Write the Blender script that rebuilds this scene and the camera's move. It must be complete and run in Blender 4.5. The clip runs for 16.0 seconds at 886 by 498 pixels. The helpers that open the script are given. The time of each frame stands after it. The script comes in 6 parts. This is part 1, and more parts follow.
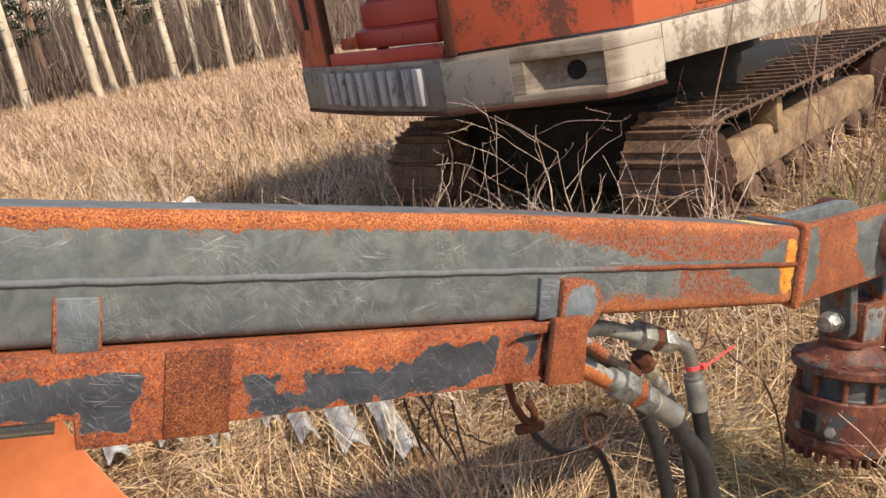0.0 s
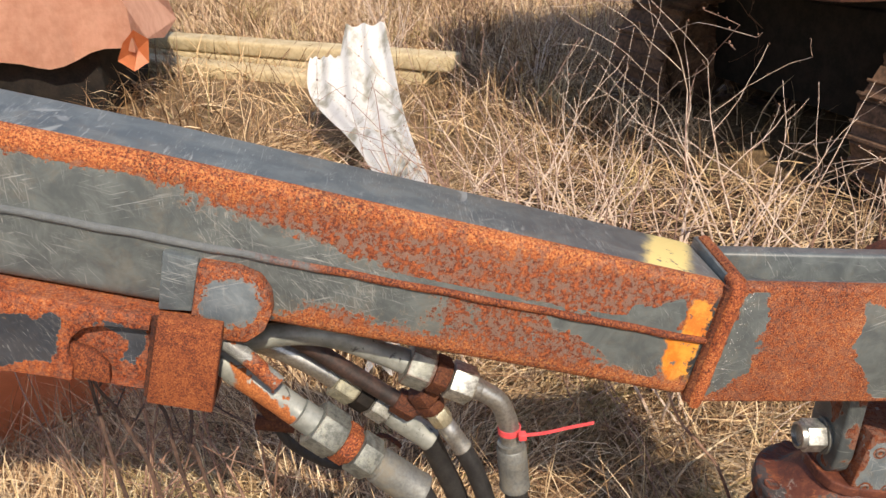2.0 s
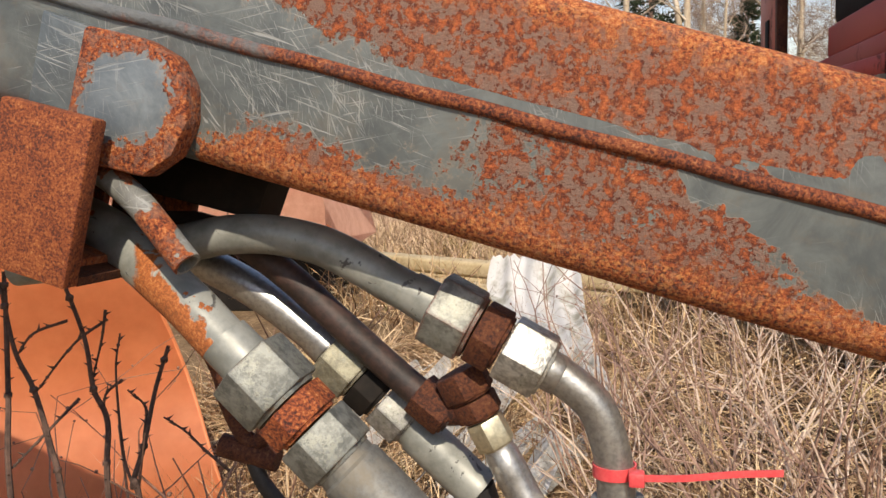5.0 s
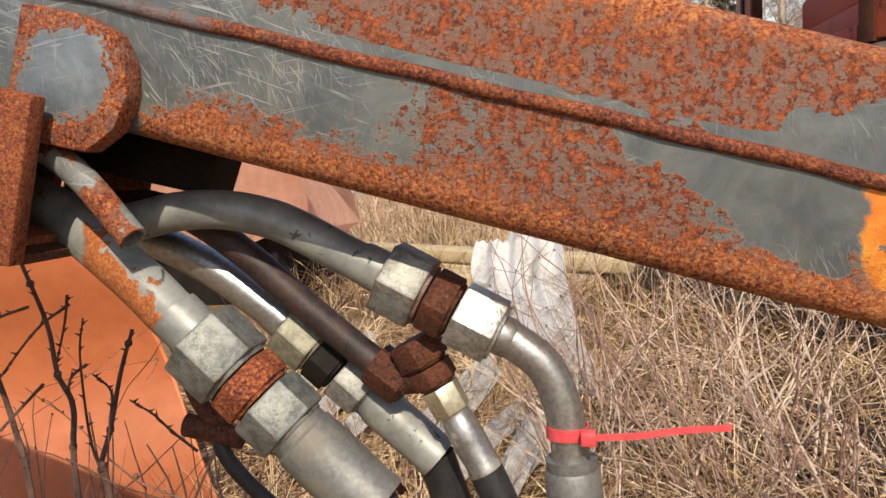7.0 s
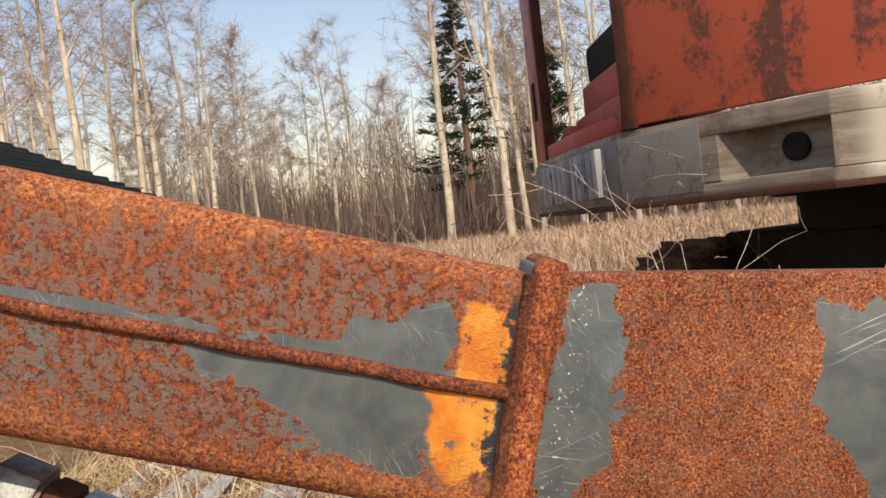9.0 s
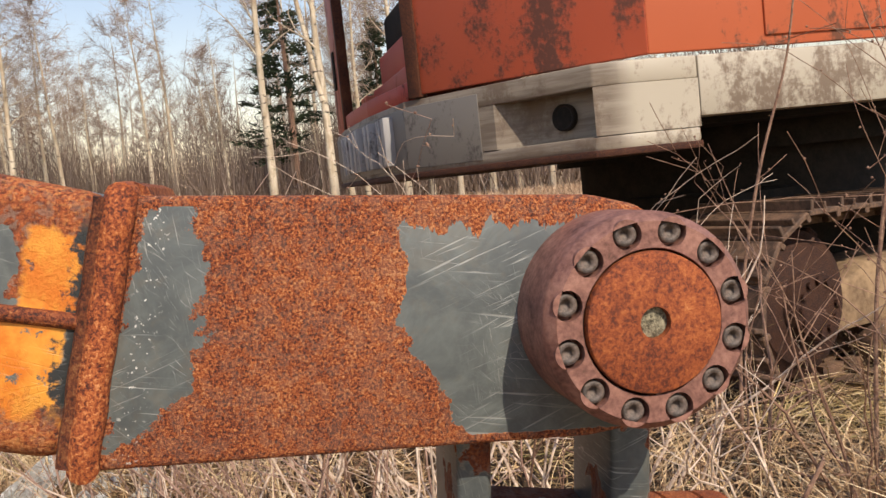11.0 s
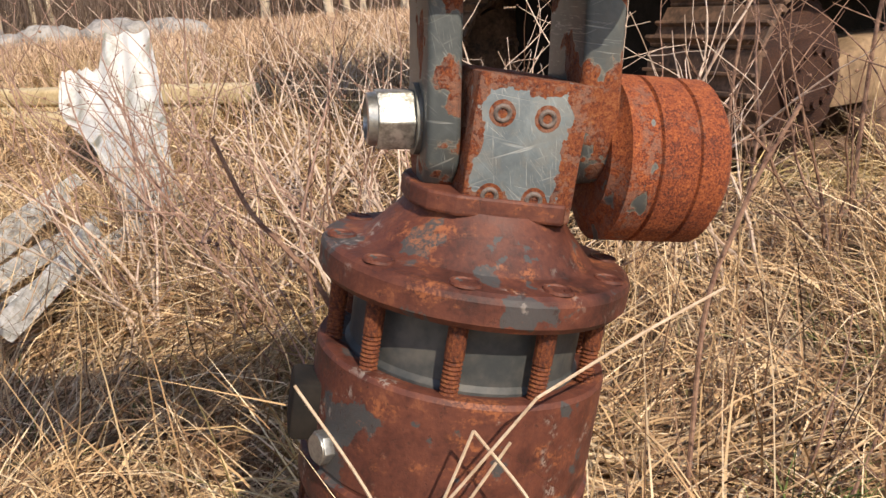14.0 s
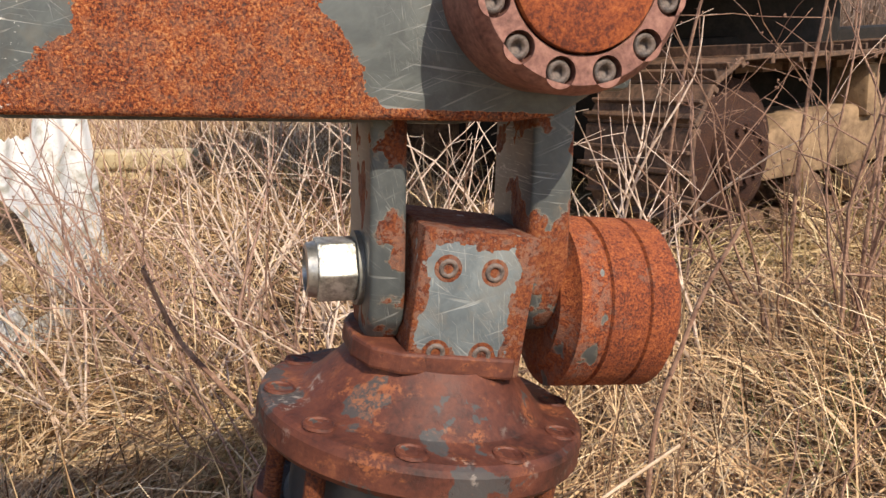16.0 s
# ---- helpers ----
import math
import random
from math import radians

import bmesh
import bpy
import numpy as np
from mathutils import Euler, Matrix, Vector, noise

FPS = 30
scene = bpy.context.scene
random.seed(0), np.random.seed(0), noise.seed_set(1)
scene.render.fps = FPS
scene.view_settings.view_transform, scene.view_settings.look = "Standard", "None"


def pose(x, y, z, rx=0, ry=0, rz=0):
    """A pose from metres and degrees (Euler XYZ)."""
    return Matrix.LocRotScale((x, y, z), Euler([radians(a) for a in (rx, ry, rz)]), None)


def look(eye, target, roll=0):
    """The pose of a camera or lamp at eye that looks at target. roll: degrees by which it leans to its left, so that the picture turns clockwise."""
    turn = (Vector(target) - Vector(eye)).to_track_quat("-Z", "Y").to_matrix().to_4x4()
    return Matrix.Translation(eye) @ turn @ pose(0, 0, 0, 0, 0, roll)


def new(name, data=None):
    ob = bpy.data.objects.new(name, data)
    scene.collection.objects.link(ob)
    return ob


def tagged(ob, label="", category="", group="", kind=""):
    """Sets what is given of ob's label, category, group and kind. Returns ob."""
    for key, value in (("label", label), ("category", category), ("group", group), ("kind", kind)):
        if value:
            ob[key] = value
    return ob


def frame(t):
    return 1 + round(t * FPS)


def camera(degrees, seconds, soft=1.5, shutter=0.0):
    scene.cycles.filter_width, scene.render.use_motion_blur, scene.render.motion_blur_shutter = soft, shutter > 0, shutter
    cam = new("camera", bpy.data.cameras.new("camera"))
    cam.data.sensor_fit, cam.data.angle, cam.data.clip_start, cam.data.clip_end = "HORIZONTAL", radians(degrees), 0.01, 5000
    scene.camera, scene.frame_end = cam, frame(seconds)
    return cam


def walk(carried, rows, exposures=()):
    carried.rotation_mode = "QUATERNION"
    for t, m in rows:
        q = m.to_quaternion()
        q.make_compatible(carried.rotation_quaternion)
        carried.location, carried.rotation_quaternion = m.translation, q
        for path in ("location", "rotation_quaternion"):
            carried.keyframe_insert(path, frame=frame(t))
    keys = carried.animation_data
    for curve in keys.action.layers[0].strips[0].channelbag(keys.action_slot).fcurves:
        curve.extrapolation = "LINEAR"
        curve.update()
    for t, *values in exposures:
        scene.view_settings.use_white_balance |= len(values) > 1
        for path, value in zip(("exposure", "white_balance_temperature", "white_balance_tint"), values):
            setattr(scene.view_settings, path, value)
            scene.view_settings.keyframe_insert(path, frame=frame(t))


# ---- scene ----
cam = camera(55.9, 16.0)
METRES, EYE, TILT, LEAN, TURN = 3.1, 1.7, -17.0, 10.0, 0.0
ROWS = [
    (0.0, 0.0, 0.0, 0.0, 0.0, 0.0, -0.0),
    (0.5, 0.096, 0.0367, 0.0157, -0.27, -1.68, -1.65),
    (1.0, 0.1733, 0.1015, 0.0414, 2.08, -3.84, -5.95),
    (1.5, 0.2544, 0.1636, 0.0672, 12.95, -8.46, -10.44),
    (2.0, 0.2984, 0.2632, 0.092, 23.85, -13.43, -13.17),
    (2.5, 0.2981, 0.3595, 0.0668, 30.72, -15.57, -16.88),
    (3.0, 0.3043, 0.3965, 0.0504, 37.24, -12.97, -18.42),
    (3.5, 0.2836, 0.4443, 0.013, 36.81, -5.09, -17.93),
    (4.0, 0.294, 0.4431, -0.0227, 37.13, -0.05, -17.77),
    (4.5, 0.3016, 0.4454, -0.0455, 38.3, 1.0, -17.07),
    (5.0, 0.306, 0.448, -0.0562, 38.76, 1.75, -17.26),
    (7.5, 0.3253, 0.4602, -0.0561, 37.23, 1.68, -14.42),
    (8.0, 0.3364, 0.4649, -0.0424, 35.79, 3.49, -13.19),
    (8.5, 0.3506, 0.4714, -0.0207, 32.79, 5.96, -11.68),
    (9.0, 0.3681, 0.484, -0.0096, 28.03, 8.26, -10.41),
    (9.5, 0.3884, 0.4939, -0.0016, 23.45, 9.73, -9.74),
    (12.0, 0.4281, 0.5205, -0.0327, 15.11, 5.92, -8.39),
    (12.5, 0.4296, 0.5186, -0.0446, 15.38, 3.96, -9.06),
    (13.0, 0.4347, 0.5214, -0.0589, 15.65, 1.5, -9.73),
    (13.5, 0.437, 0.5233, -0.0761, 15.8, -1.13, -10.18),
    (14.0, 0.4372, 0.5256, -0.0861, 15.71, -3.61, -10.59),
    (14.5, 0.4382, 0.532, -0.0935, 15.16, -5.28, -10.85),
    (15.0, 0.4369, 0.5356, -0.086, 14.14, -5.09, -10.64),
    (15.5, 0.4324, 0.5399, -0.0723, 12.59, -2.76, -10.23),
    (16.0, 0.4288, 0.5348, -0.0586, 11.64, 0.77, -10.14),
]
walk(cam, [(t, pose(0, 0, EYE, TILT, LEAN, TURN) @ pose(METRES * x, METRES * y, METRES * z, 90 + pitch, roll, yaw)) for t, x, y, z, yaw, pitch, roll in ROWS],
     [(0.0, 0.30), (1.0, 0.27), (2.0, 0.20), (3.5, 0.06), (5.0, -0.03), (7.5, -0.06), (9.0, -0.12), (9.7, -0.12), (12.0, 0.05), (13.5, 0.15), (16.0, 0.19)])

# ---- world, sun ----
world = bpy.data.worlds.new("world")
scene.world = world
world.use_nodes = True
wn = world.node_tree
sky = wn.nodes.new("ShaderNodeTexSky")
sky.sky_type, sky.sun_disc = "NISHITA", False
sky.sun_elevation, sky.sun_rotation = radians(42.3), radians(133.8)
sky.air_density, sky.dust_density, sky.ozone_density = 1.7, 0.5, 2.8
haze = wn.nodes.new("ShaderNodeMix")
haze.data_type, haze.blend_type = "RGBA", "MULTIPLY"
haze.inputs[0].default_value, haze.inputs[7].default_value = 1.0, (1.13, 0.97, 1.01, 1)
wn.links.new(sky.outputs[0], haze.inputs[6])
wn.links.new(haze.outputs[2], wn.nodes["Background"].inputs[0])
wn.nodes["Background"].inputs[1].default_value = 0.15
sun = new("sun", bpy.data.lights.new("sun", "SUN"))
sun.data.energy, sun.data.angle, sun.data.color = 5.2, radians(0.5), (1.0, 0.86, 0.69)
SUN = Vector((0.754, -0.722, 0.95)).normalized()
sun.matrix_world = look(SUN * 30, (0, 0, 0))
scene.view_settings.exposure = 0.0


# ---- material helpers ----
class G:
    """A small node graph for one material."""

    def __init__(self, name):
        self.m = bpy.data.materials.new(name)
        self.m.use_nodes = True
        self.t = self.m.node_tree
        self.out = self.t.nodes["Principled BSDF"]
        self.tc = self.t.nodes.new("ShaderNodeTexCoord")
        self.vec = self.tc.outputs["Object"]
        sep = self.t.nodes.new("ShaderNodeSeparateXYZ")
        self.t.links.new(self.vec, sep.inputs[0])
        self.x, self.y, self.z = sep.outputs

    def put(self, sock, v):
        if isinstance(v, bpy.types.NodeSocket):
            self.t.links.new(v, sock)
        elif isinstance(v, tuple) and len(v) == 3 and sock.type == "RGBA":
            sock.default_value = (*v, 1)
        else:
            sock.default_value = v

    def math(self, op, a, b=0.0, c=0.0):
        n = self.t.nodes.new("ShaderNodeMath")
        n.operation = op
        for s, v in zip(n.inputs, (a, b, c)):
            self.put(s, v)
        return n.outputs[0]

    def add(self, a, b):
        return self.math("ADD", a, b)

    def sub(self, a, b):
        return self.math("SUBTRACT", a, b)

    def mul(self, a, b):
        return self.math("MULTIPLY", a, b)

    def high(self, a, b):
        return self.math("MAXIMUM", a, b)

    def low(self, a, b):
        return self.math("MINIMUM", a, b)

    def ss(self, v, lo, hi):
        n = self.t.nodes.new("ShaderNodeMapRange")
        n.interpolation_type = "SMOOTHSTEP"
        for i, a in enumerate((v, lo, hi, 0.0, 1.0)):
            self.put(n.inputs[i], a)
        return n.outputs[0]

    def band(self, v, lo, hi, soft):
        return self.mul(self.ss(v, lo - soft, lo + soft), self.sub(1.0, self.ss(v, hi - soft, hi + soft)))

    def map(self, scale=(1, 1, 1), rot=(0, 0, 0), vec=None):
        n = self.t.nodes.new("ShaderNodeMapping")
        self.put(n.inputs[0], vec or self.vec)
        n.inputs["Scale"].default_value = scale
        n.inputs["Rotation"].default_value = [radians(a) for a in rot]
        return n.outputs[0]

    def turned(self, scale, rot):
        """Coordinates turned first and stretched after."""
        n = self.t.nodes.new("ShaderNodeMapping")
        n.vector_type = "TEXTURE"
        self.put(n.inputs[0], self.vec)
        n.inputs["Scale"].default_value = [1 / s_ for s_ in scale]
        n.inputs["Rotation"].default_value = [radians(a) for a in rot]
        return n.outputs[0]

    def noise(self, scale, detail=4.0, rough=0.6, vec=None, dist=0.0):
        n = self.t.nodes.new("ShaderNodeTexNoise")
        self.put(n.inputs["Vector"], vec or self.vec)
        for k, v in (("Scale", scale), ("Detail", detail), ("Roughness", rough), ("Distortion", dist)):
            n.inputs[k].default_value = v
        return n.outputs[0]

    def mix(self, f, a, b):
        n = self.t.nodes.new("ShaderNodeMix")
        n.data_type = "RGBA"
        self.put(n.inputs[0], f)
        self.put(n.inputs[6], a)
        self.put(n.inputs[7], b)
        return n.outputs[2]

    def ramp(self, f, stops):
        n = self.t.nodes.new("ShaderNodeValToRGB")
        self.put(n.inputs[0], f)
        e = n.color_ramp.elements
        while len(e) < len(stops):
            e.new(0.5)
        for el, (p, c) in zip(e, stops):
            el.position, el.color = p, (*c, 1)
        return n.outputs[0]

    def edge(self, radius):
        """Worn edges: 1 on sharp corners, 0 on flat faces."""
        bev = self.t.nodes.new("ShaderNodeBevel")
        bev.samples = 4
        bev.inputs["Radius"].default_value = radius
        geo = self.t.nodes.new("ShaderNodeNewGeometry")
        dot = self.t.nodes.new("ShaderNodeVectorMath")
        dot.operation = "DOT_PRODUCT"
        self.t.links.new(bev.outputs[0], dot.inputs[0])
        self.t.links.new(geo.outputs["Normal"], dot.inputs[1])
        return self.ss(self.sub(1.0, dot.outputs["Value"]), 0.01, 0.10)

    def rand(self):
        return self.t.nodes.new("ShaderNodeObjectInfo").outputs["Random"]

    def island(self):
        return self.t.nodes.new("ShaderNodeNewGeometry").outputs["Random Per Island"]

    def done(self, col, rough=0.7, metal=0.0, bump=None, strength=0.4, size=0.01, spec=0.5):
        self.put(self.out.inputs["Base Color"], col)
        self.put(self.out.inputs["Roughness"], rough)
        self.put(self.out.inputs["Metallic"], metal)
        self.out.inputs["Specular IOR Level"].default_value = spec
        if bump is not None:
            n = self.t.nodes.new("ShaderNodeBump")
            n.inputs["Strength"].default_value, n.inputs["Distance"].default_value = strength, size
            self.put(n.inputs["Height"], bump)
            self.t.links.new(n.outputs[0], self.out.inputs["Normal"])
        return self.m


def rust(g, tone=1.0, red=1.0, grain=1.0, scale=1.0):
    """Granular rust: colour and height."""
    fine = g.add(0.5, g.mul(g.sub(g.noise(330 * scale, 4, 0.7, None, 0.5), 0.5), 1.5 * grain))
    n = g.add(g.mul(g.noise(105 * scale, 4, 0.7, None, 0.6), 0.33), g.add(g.mul(fine, 0.67), g.mul(g.sub(g.noise(8, 5, 0.65), 0.5), 0.34)))
    c = [(0.33, (0.040, 0.013, 0.009)), (0.43, (0.15, 0.036, 0.013)), (0.51, (0.33, 0.086, 0.022)), (0.60, (0.48, 0.165, 0.045)), (0.70, (0.68, 0.36, 0.15))]
    return g.ramp(n, [(p, (r * tone * red * 0.9, a * tone * 0.79, b * tone * 0.76)) for p, (r, a, b) in c]), n


def scratched(g, base=(0.070, 0.081, 0.083)):
    """Blue-grey paint with pale scratches and cloudy wear."""
    cloud = g.noise(18, 6, 0.7, None, 0.6)
    col = g.mix(g.ss(cloud, 0.35, 0.7), base, (base[0] * 1.9, base[1] * 1.85, base[2] * 1.75))
    stain = g.ss(g.add(g.mul(g.noise(9, 5, 0.7), 0.6), g.mul(g.noise(75, 4, 0.7), 0.4)), 0.50, 0.60)
    col = g.mix(g.mul(stain, 0.28), col, (base[0] * 1.9, base[1] * 1.35, base[2] * 0.95))
    s = None
    for rot, a, b in (((0, 38, 0), 12, 260), ((0, -24, 0), 8, 210), ((0, 78, 0), 16, 300), ((0, 6, 0), 7, 190), ((0, 55, 0), 20, 340)):
        n = g.ss(g.noise(1, 2, 0.45, g.turned((a, a, b), rot), 2.4), 0.63, 0.72)
        n = g.mul(n, g.ss(g.noise(8, 3, 0.6, g.map((1, 1, 1), (rot[1], 40, 0))), 0.42, 0.62))
        s = n if s is None else g.high(s, n)
    return g.mix(g.mul(s, 0.62), col, (0.36, 0.37, 0.35)), s


def paint_and_rust(name, field, base=(0.070, 0.081, 0.083), tone=1.0, red=1.0, gloss=0.42, amp=1.0, extra=None, primer=0.5, grain=1.0, rim=None, scale=1.0):
    """field(g) is above 0 where the paint is gone."""
    g = G(name)
    pc, scr = scratched(g, base)
    rc, rn = rust(g, tone, red, grain, scale)
    worn = g.add(field(g), g.mul(g.add(g.mul(g.sub(g.noise(24, 6, 0.72), 0.5), 1.5), g.mul(g.sub(g.noise(120, 4, 0.7), 0.5), 1.1)), amp))
    m = g.ss(worn, -0.015, 0.03)
    edge = g.mul(g.ss(worn, -0.12, -0.01), g.sub(1.0, m))
    pc = g.mix(g.mul(edge, 0.45), pc, (0.24, 0.20, 0.15))
    # brown primer left standing among the rust
    spots = g.add(g.mul(g.noise(85, 5, 0.68, None, 0.4), 0.75), g.mul(g.noise(300, 2), 0.25))
    keep = g.sub(1.0, g.ss(worn, 0.45, 1.0))
    if rim:
        # orange scale along the edges, dark red pits and primer between
        orange = rim(g)
        deep = g.mix(g.ss(g.noise(150, 4, 0.7), 0.40, 0.60), (0.070, 0.015, 0.008), (0.40, 0.10, 0.028))
        rc = g.mix(g.mul(g.sub(1.0, orange), 0.7), rc, deep)
        rc = g.mix(g.mul(orange, g.mul(g.ss(g.noise(260, 3, 0.7), 0.47, 0.64), 0.55)), rc, (0.66, 0.30, 0.095))
        keep = g.mul(keep, g.sub(1.0, g.mul(orange, 0.75)))
        spots = g.sub(spots, g.mul(orange, 0.03))
    left = g.mul(g.ss(spots, 0.500, 0.515), g.mul(keep, primer))
    brink = g.mul(g.ss(spots, 0.470, 0.492), g.mul(g.sub(1.0, g.ss(spots, 0.492, 0.505)), keep))
    rc = g.mix(g.mul(brink, 0.7 * primer), rc, (0.060, 0.014, 0.008))
    rc = g.mix(g.mul(left, 0.95), rc, g.mix(g.noise(35, 4, 0.6), (0.155, 0.096, 0.072), (0.225, 0.146, 0.110)))
    col = g.mix(m, pc, rc)
    if extra:
        col = extra(g, col)
    rough = g.add(gloss, g.mul(m, 0.42))
    h = g.add(g.mul(m, g.add(0.3, g.mul(rn, 1.4))), g.mul(scr, -0.12))
    return g.done(col, rough, 0.0, h, 0.55, 0.004)


def boom_field(g):
    wob = g.sub(g.noise(16, 4, 0.6), 0.5)
    wob2 = g.sub(g.noise(19, 4, 0.6, g.map((1, 1, 1), (0, 50, 20))), 0.5)
    a, b = g.add(g.x, g.mul(wob, 0.11)), g.add(g.z, g.mul(g.mul(wob2, 0.06), g.sub(1.0, g.ss(g.math("ABSOLUTE", g.z), 0.06, 0.09))))
    # upper half: wedge of rust below the top edge, growing to the tip
    line = g.low(g.add(0.004, g.mul(g.sub(-0.44, a), 0.19)), 0.083)
    up = g.mul(g.sub(b, line), 16.0)
    tip = g.mul(g.band(a, -0.165, -0.066, 0.012), g.sub(1.0, g.ss(g.sub(b, g.mul(g.add(a, 0.175), 0.6)), -0.012, 0.012)))
    up = g.sub(up, g.mul(tip, 3.2))
    up = g.low(up, 0.55)
    # lower half: rust along the bottom and in blotches towards the tip
    bottom = g.mul(g.sub(-0.068, b), 14.0)
    blot = g.sub(g.mul(g.band(a, -0.44, -0.10, 0.1), 0.55), 0.40)
    low = g.sub(g.high(bottom, blot), g.mul(g.mul(g.band(a, -0.25, -0.085, 0.015), g.ss(g.add(b, g.add(0.014, g.mul(g.add(a, 0.25), 0.36))), -0.012, 0.012)), 2.0))
    low = g.low(low, 0.5)
    low = g.sub(low, g.mul(g.sub(1.0, g.ss(a, -0.75, -0.6)), 1.6))
    near = g.add(g.mul(g.ss(b, -0.006, 0.006), up), g.mul(g.sub(1.0, g.ss(b, -0.006, 0.006)), low))
    near = g.sub(near, g.mul(g.band(g.z, 0.003, 0.011, 0.002), g.mul(g.ss(g.noise(7, 3), 0.40, 0.55), 1.5)))
    rim = g.mul(g.ss(b, 0.078, 0.09), 0.9)
    near = g.add(near, g.mul(rim, g.sub(1.0, g.ss(a, -0.95, -0.7))))
    flat = g.mul(g.ss(g.y, 0.02, 0.026), g.ss(g.z, 0.076, 0.080))
    return g.sub(near, g.mul(flat, 3.0))


def boom_yellow(g, col):
    a = g.add(g.x, g.mul(g.sub(g.noise(30, 5, 0.7), 0.5), 0.034))
    start = g.sub(-0.052, g.mul(g.ss(g.mul(g.z, -1.0), 0.0, 0.012), g.mul(g.add(g.z, 0.075), 0.30)))
    side = g.mul(g.mul(g.ss(g.sub(a, start), -0.003, 0.003), g.sub(1.0, g.ss(a, -0.015, -0.010))), g.sub(1.0, g.ss(g.y, 0.02, 0.024)))
    top = g.mul(g.ss(g.y, 0.02, 0.024), g.band(g.add(a, g.mul(g.y, -0.35)), -0.14, -0.07, 0.012))
    f = g.mul(g.high(side, top), g.ss(g.noise(48, 5, 0.75), 0.375, 0.41))
    f = g.mul(f, g.high(g.ss(g.y, 0.02, 0.024), g.sub(1.0, g.ss(g.add(g.math("ABSOLUTE", g.add(g.z, 0.006)), g.mul(g.sub(g.noise(30, 4), 0.5), 0.05)), 0.064, 0.070))))
    yel = g.mix(g.ss(g.noise(26, 5, 0.7), 0.38, 0.62), (0.60, 0.17, 0.018), (0.70, 0.31, 0.045))
    yel = g.mix(g.ss(g.y, 0.02, 0.024), yel, (0.70, 0.56, 0.22))
    col = g.mix(f, col, yel)
    flakes = g.add(g.x, g.mul(g.sub(g.noise(75, 4, 0.7), 0.5), 0.05))
    return g.mix(g.mul(g.mul(g.band(flakes, -0.018, 0.004, 0.003), g.sub(1.0, g.ss(g.math("ABSOLUTE", g.z), 0.06, 0.085))), g.sub(1.0, g.ss(g.y, 0.02, 0.024))), col, (0.03, 0.034, 0.036))


def boom_rim(g):
    """Where the rust is bright orange scale: along the edges and at the tip."""
    edge = g.ss(g.add(g.math("ABSOLUTE", g.z), g.mul(g.sub(g.noise(22, 4, 0.65), 0.5), 0.07)), 0.055, 0.098)
    return g.high(edge, g.mul(g.ss(g.x, -0.075, -0.02), 0.6))


def fork_field(g):
    a = g.add(g.x, g.mul(g.sub(g.noise(28, 5, 0.7), 0.5), 0.05))
    s_ = g.add(g.add(g.x, g.mul(g.sub(0.106, g.z), 0.155)), g.mul(g.sub(g.noise(34, 6, 0.75), 0.5), 0.075))
    left = g.add(0.014, g.mul(g.high(g.z, 0.0), 0.15))
    right = g.sub(g.sub(0.074, g.mul(g.high(g.sub(g.z, 0.02), 0.0), 0.30)), g.mul(g.high(g.sub(-0.045, g.z), 0.0), 1.1))
    p1 = g.mul(g.ss(g.sub(s_, left), -0.003, 0.003), g.sub(1.0, g.ss(g.sub(s_, right), -0.005, 0.005)))
    p2 = g.mul(g.ss(g.add(a, g.mul(g.high(g.mul(g.z, -1.0), 0.0), -0.55)), 0.202, 0.212), g.sub(1.0, g.ss(g.add(g.z, g.mul(g.sub(g.noise(1, 4, 0.65, g.map((70, 70, 14))), 0.5), 0.06)), 0.072, 0.078)))
    p = g.mul(g.high(p1, p2), g.sub(1.0, g.ss(g.math("ABSOLUTE", g.z), 0.085, 0.095)))
    inside = g.ss(g.y, 0.02, 0.03)
    return g.sub(0.45, g.mul(g.high(p, inside), 1.05))


def fork_specks(g, col):
    s_ = g.add(g.x, g.mul(g.sub(0.106, g.z), 0.155))
    f = g.mul(g.band(s_, 0.024, 0.040, 0.006), g.ss(g.noise(330, 2, 0.5), 0.66, 0.69))
    return g.mix(g.mul(f, g.sub(1.0, g.ss(g.y, 0.01, 0.02))), col, (0.62, 0.62, 0.58))


def patch_field(level, scale):
    return lambda g: g.sub(g.mul(g.sub(g.noise(scale, 3, 0.5), level), 7.0), 0.0)


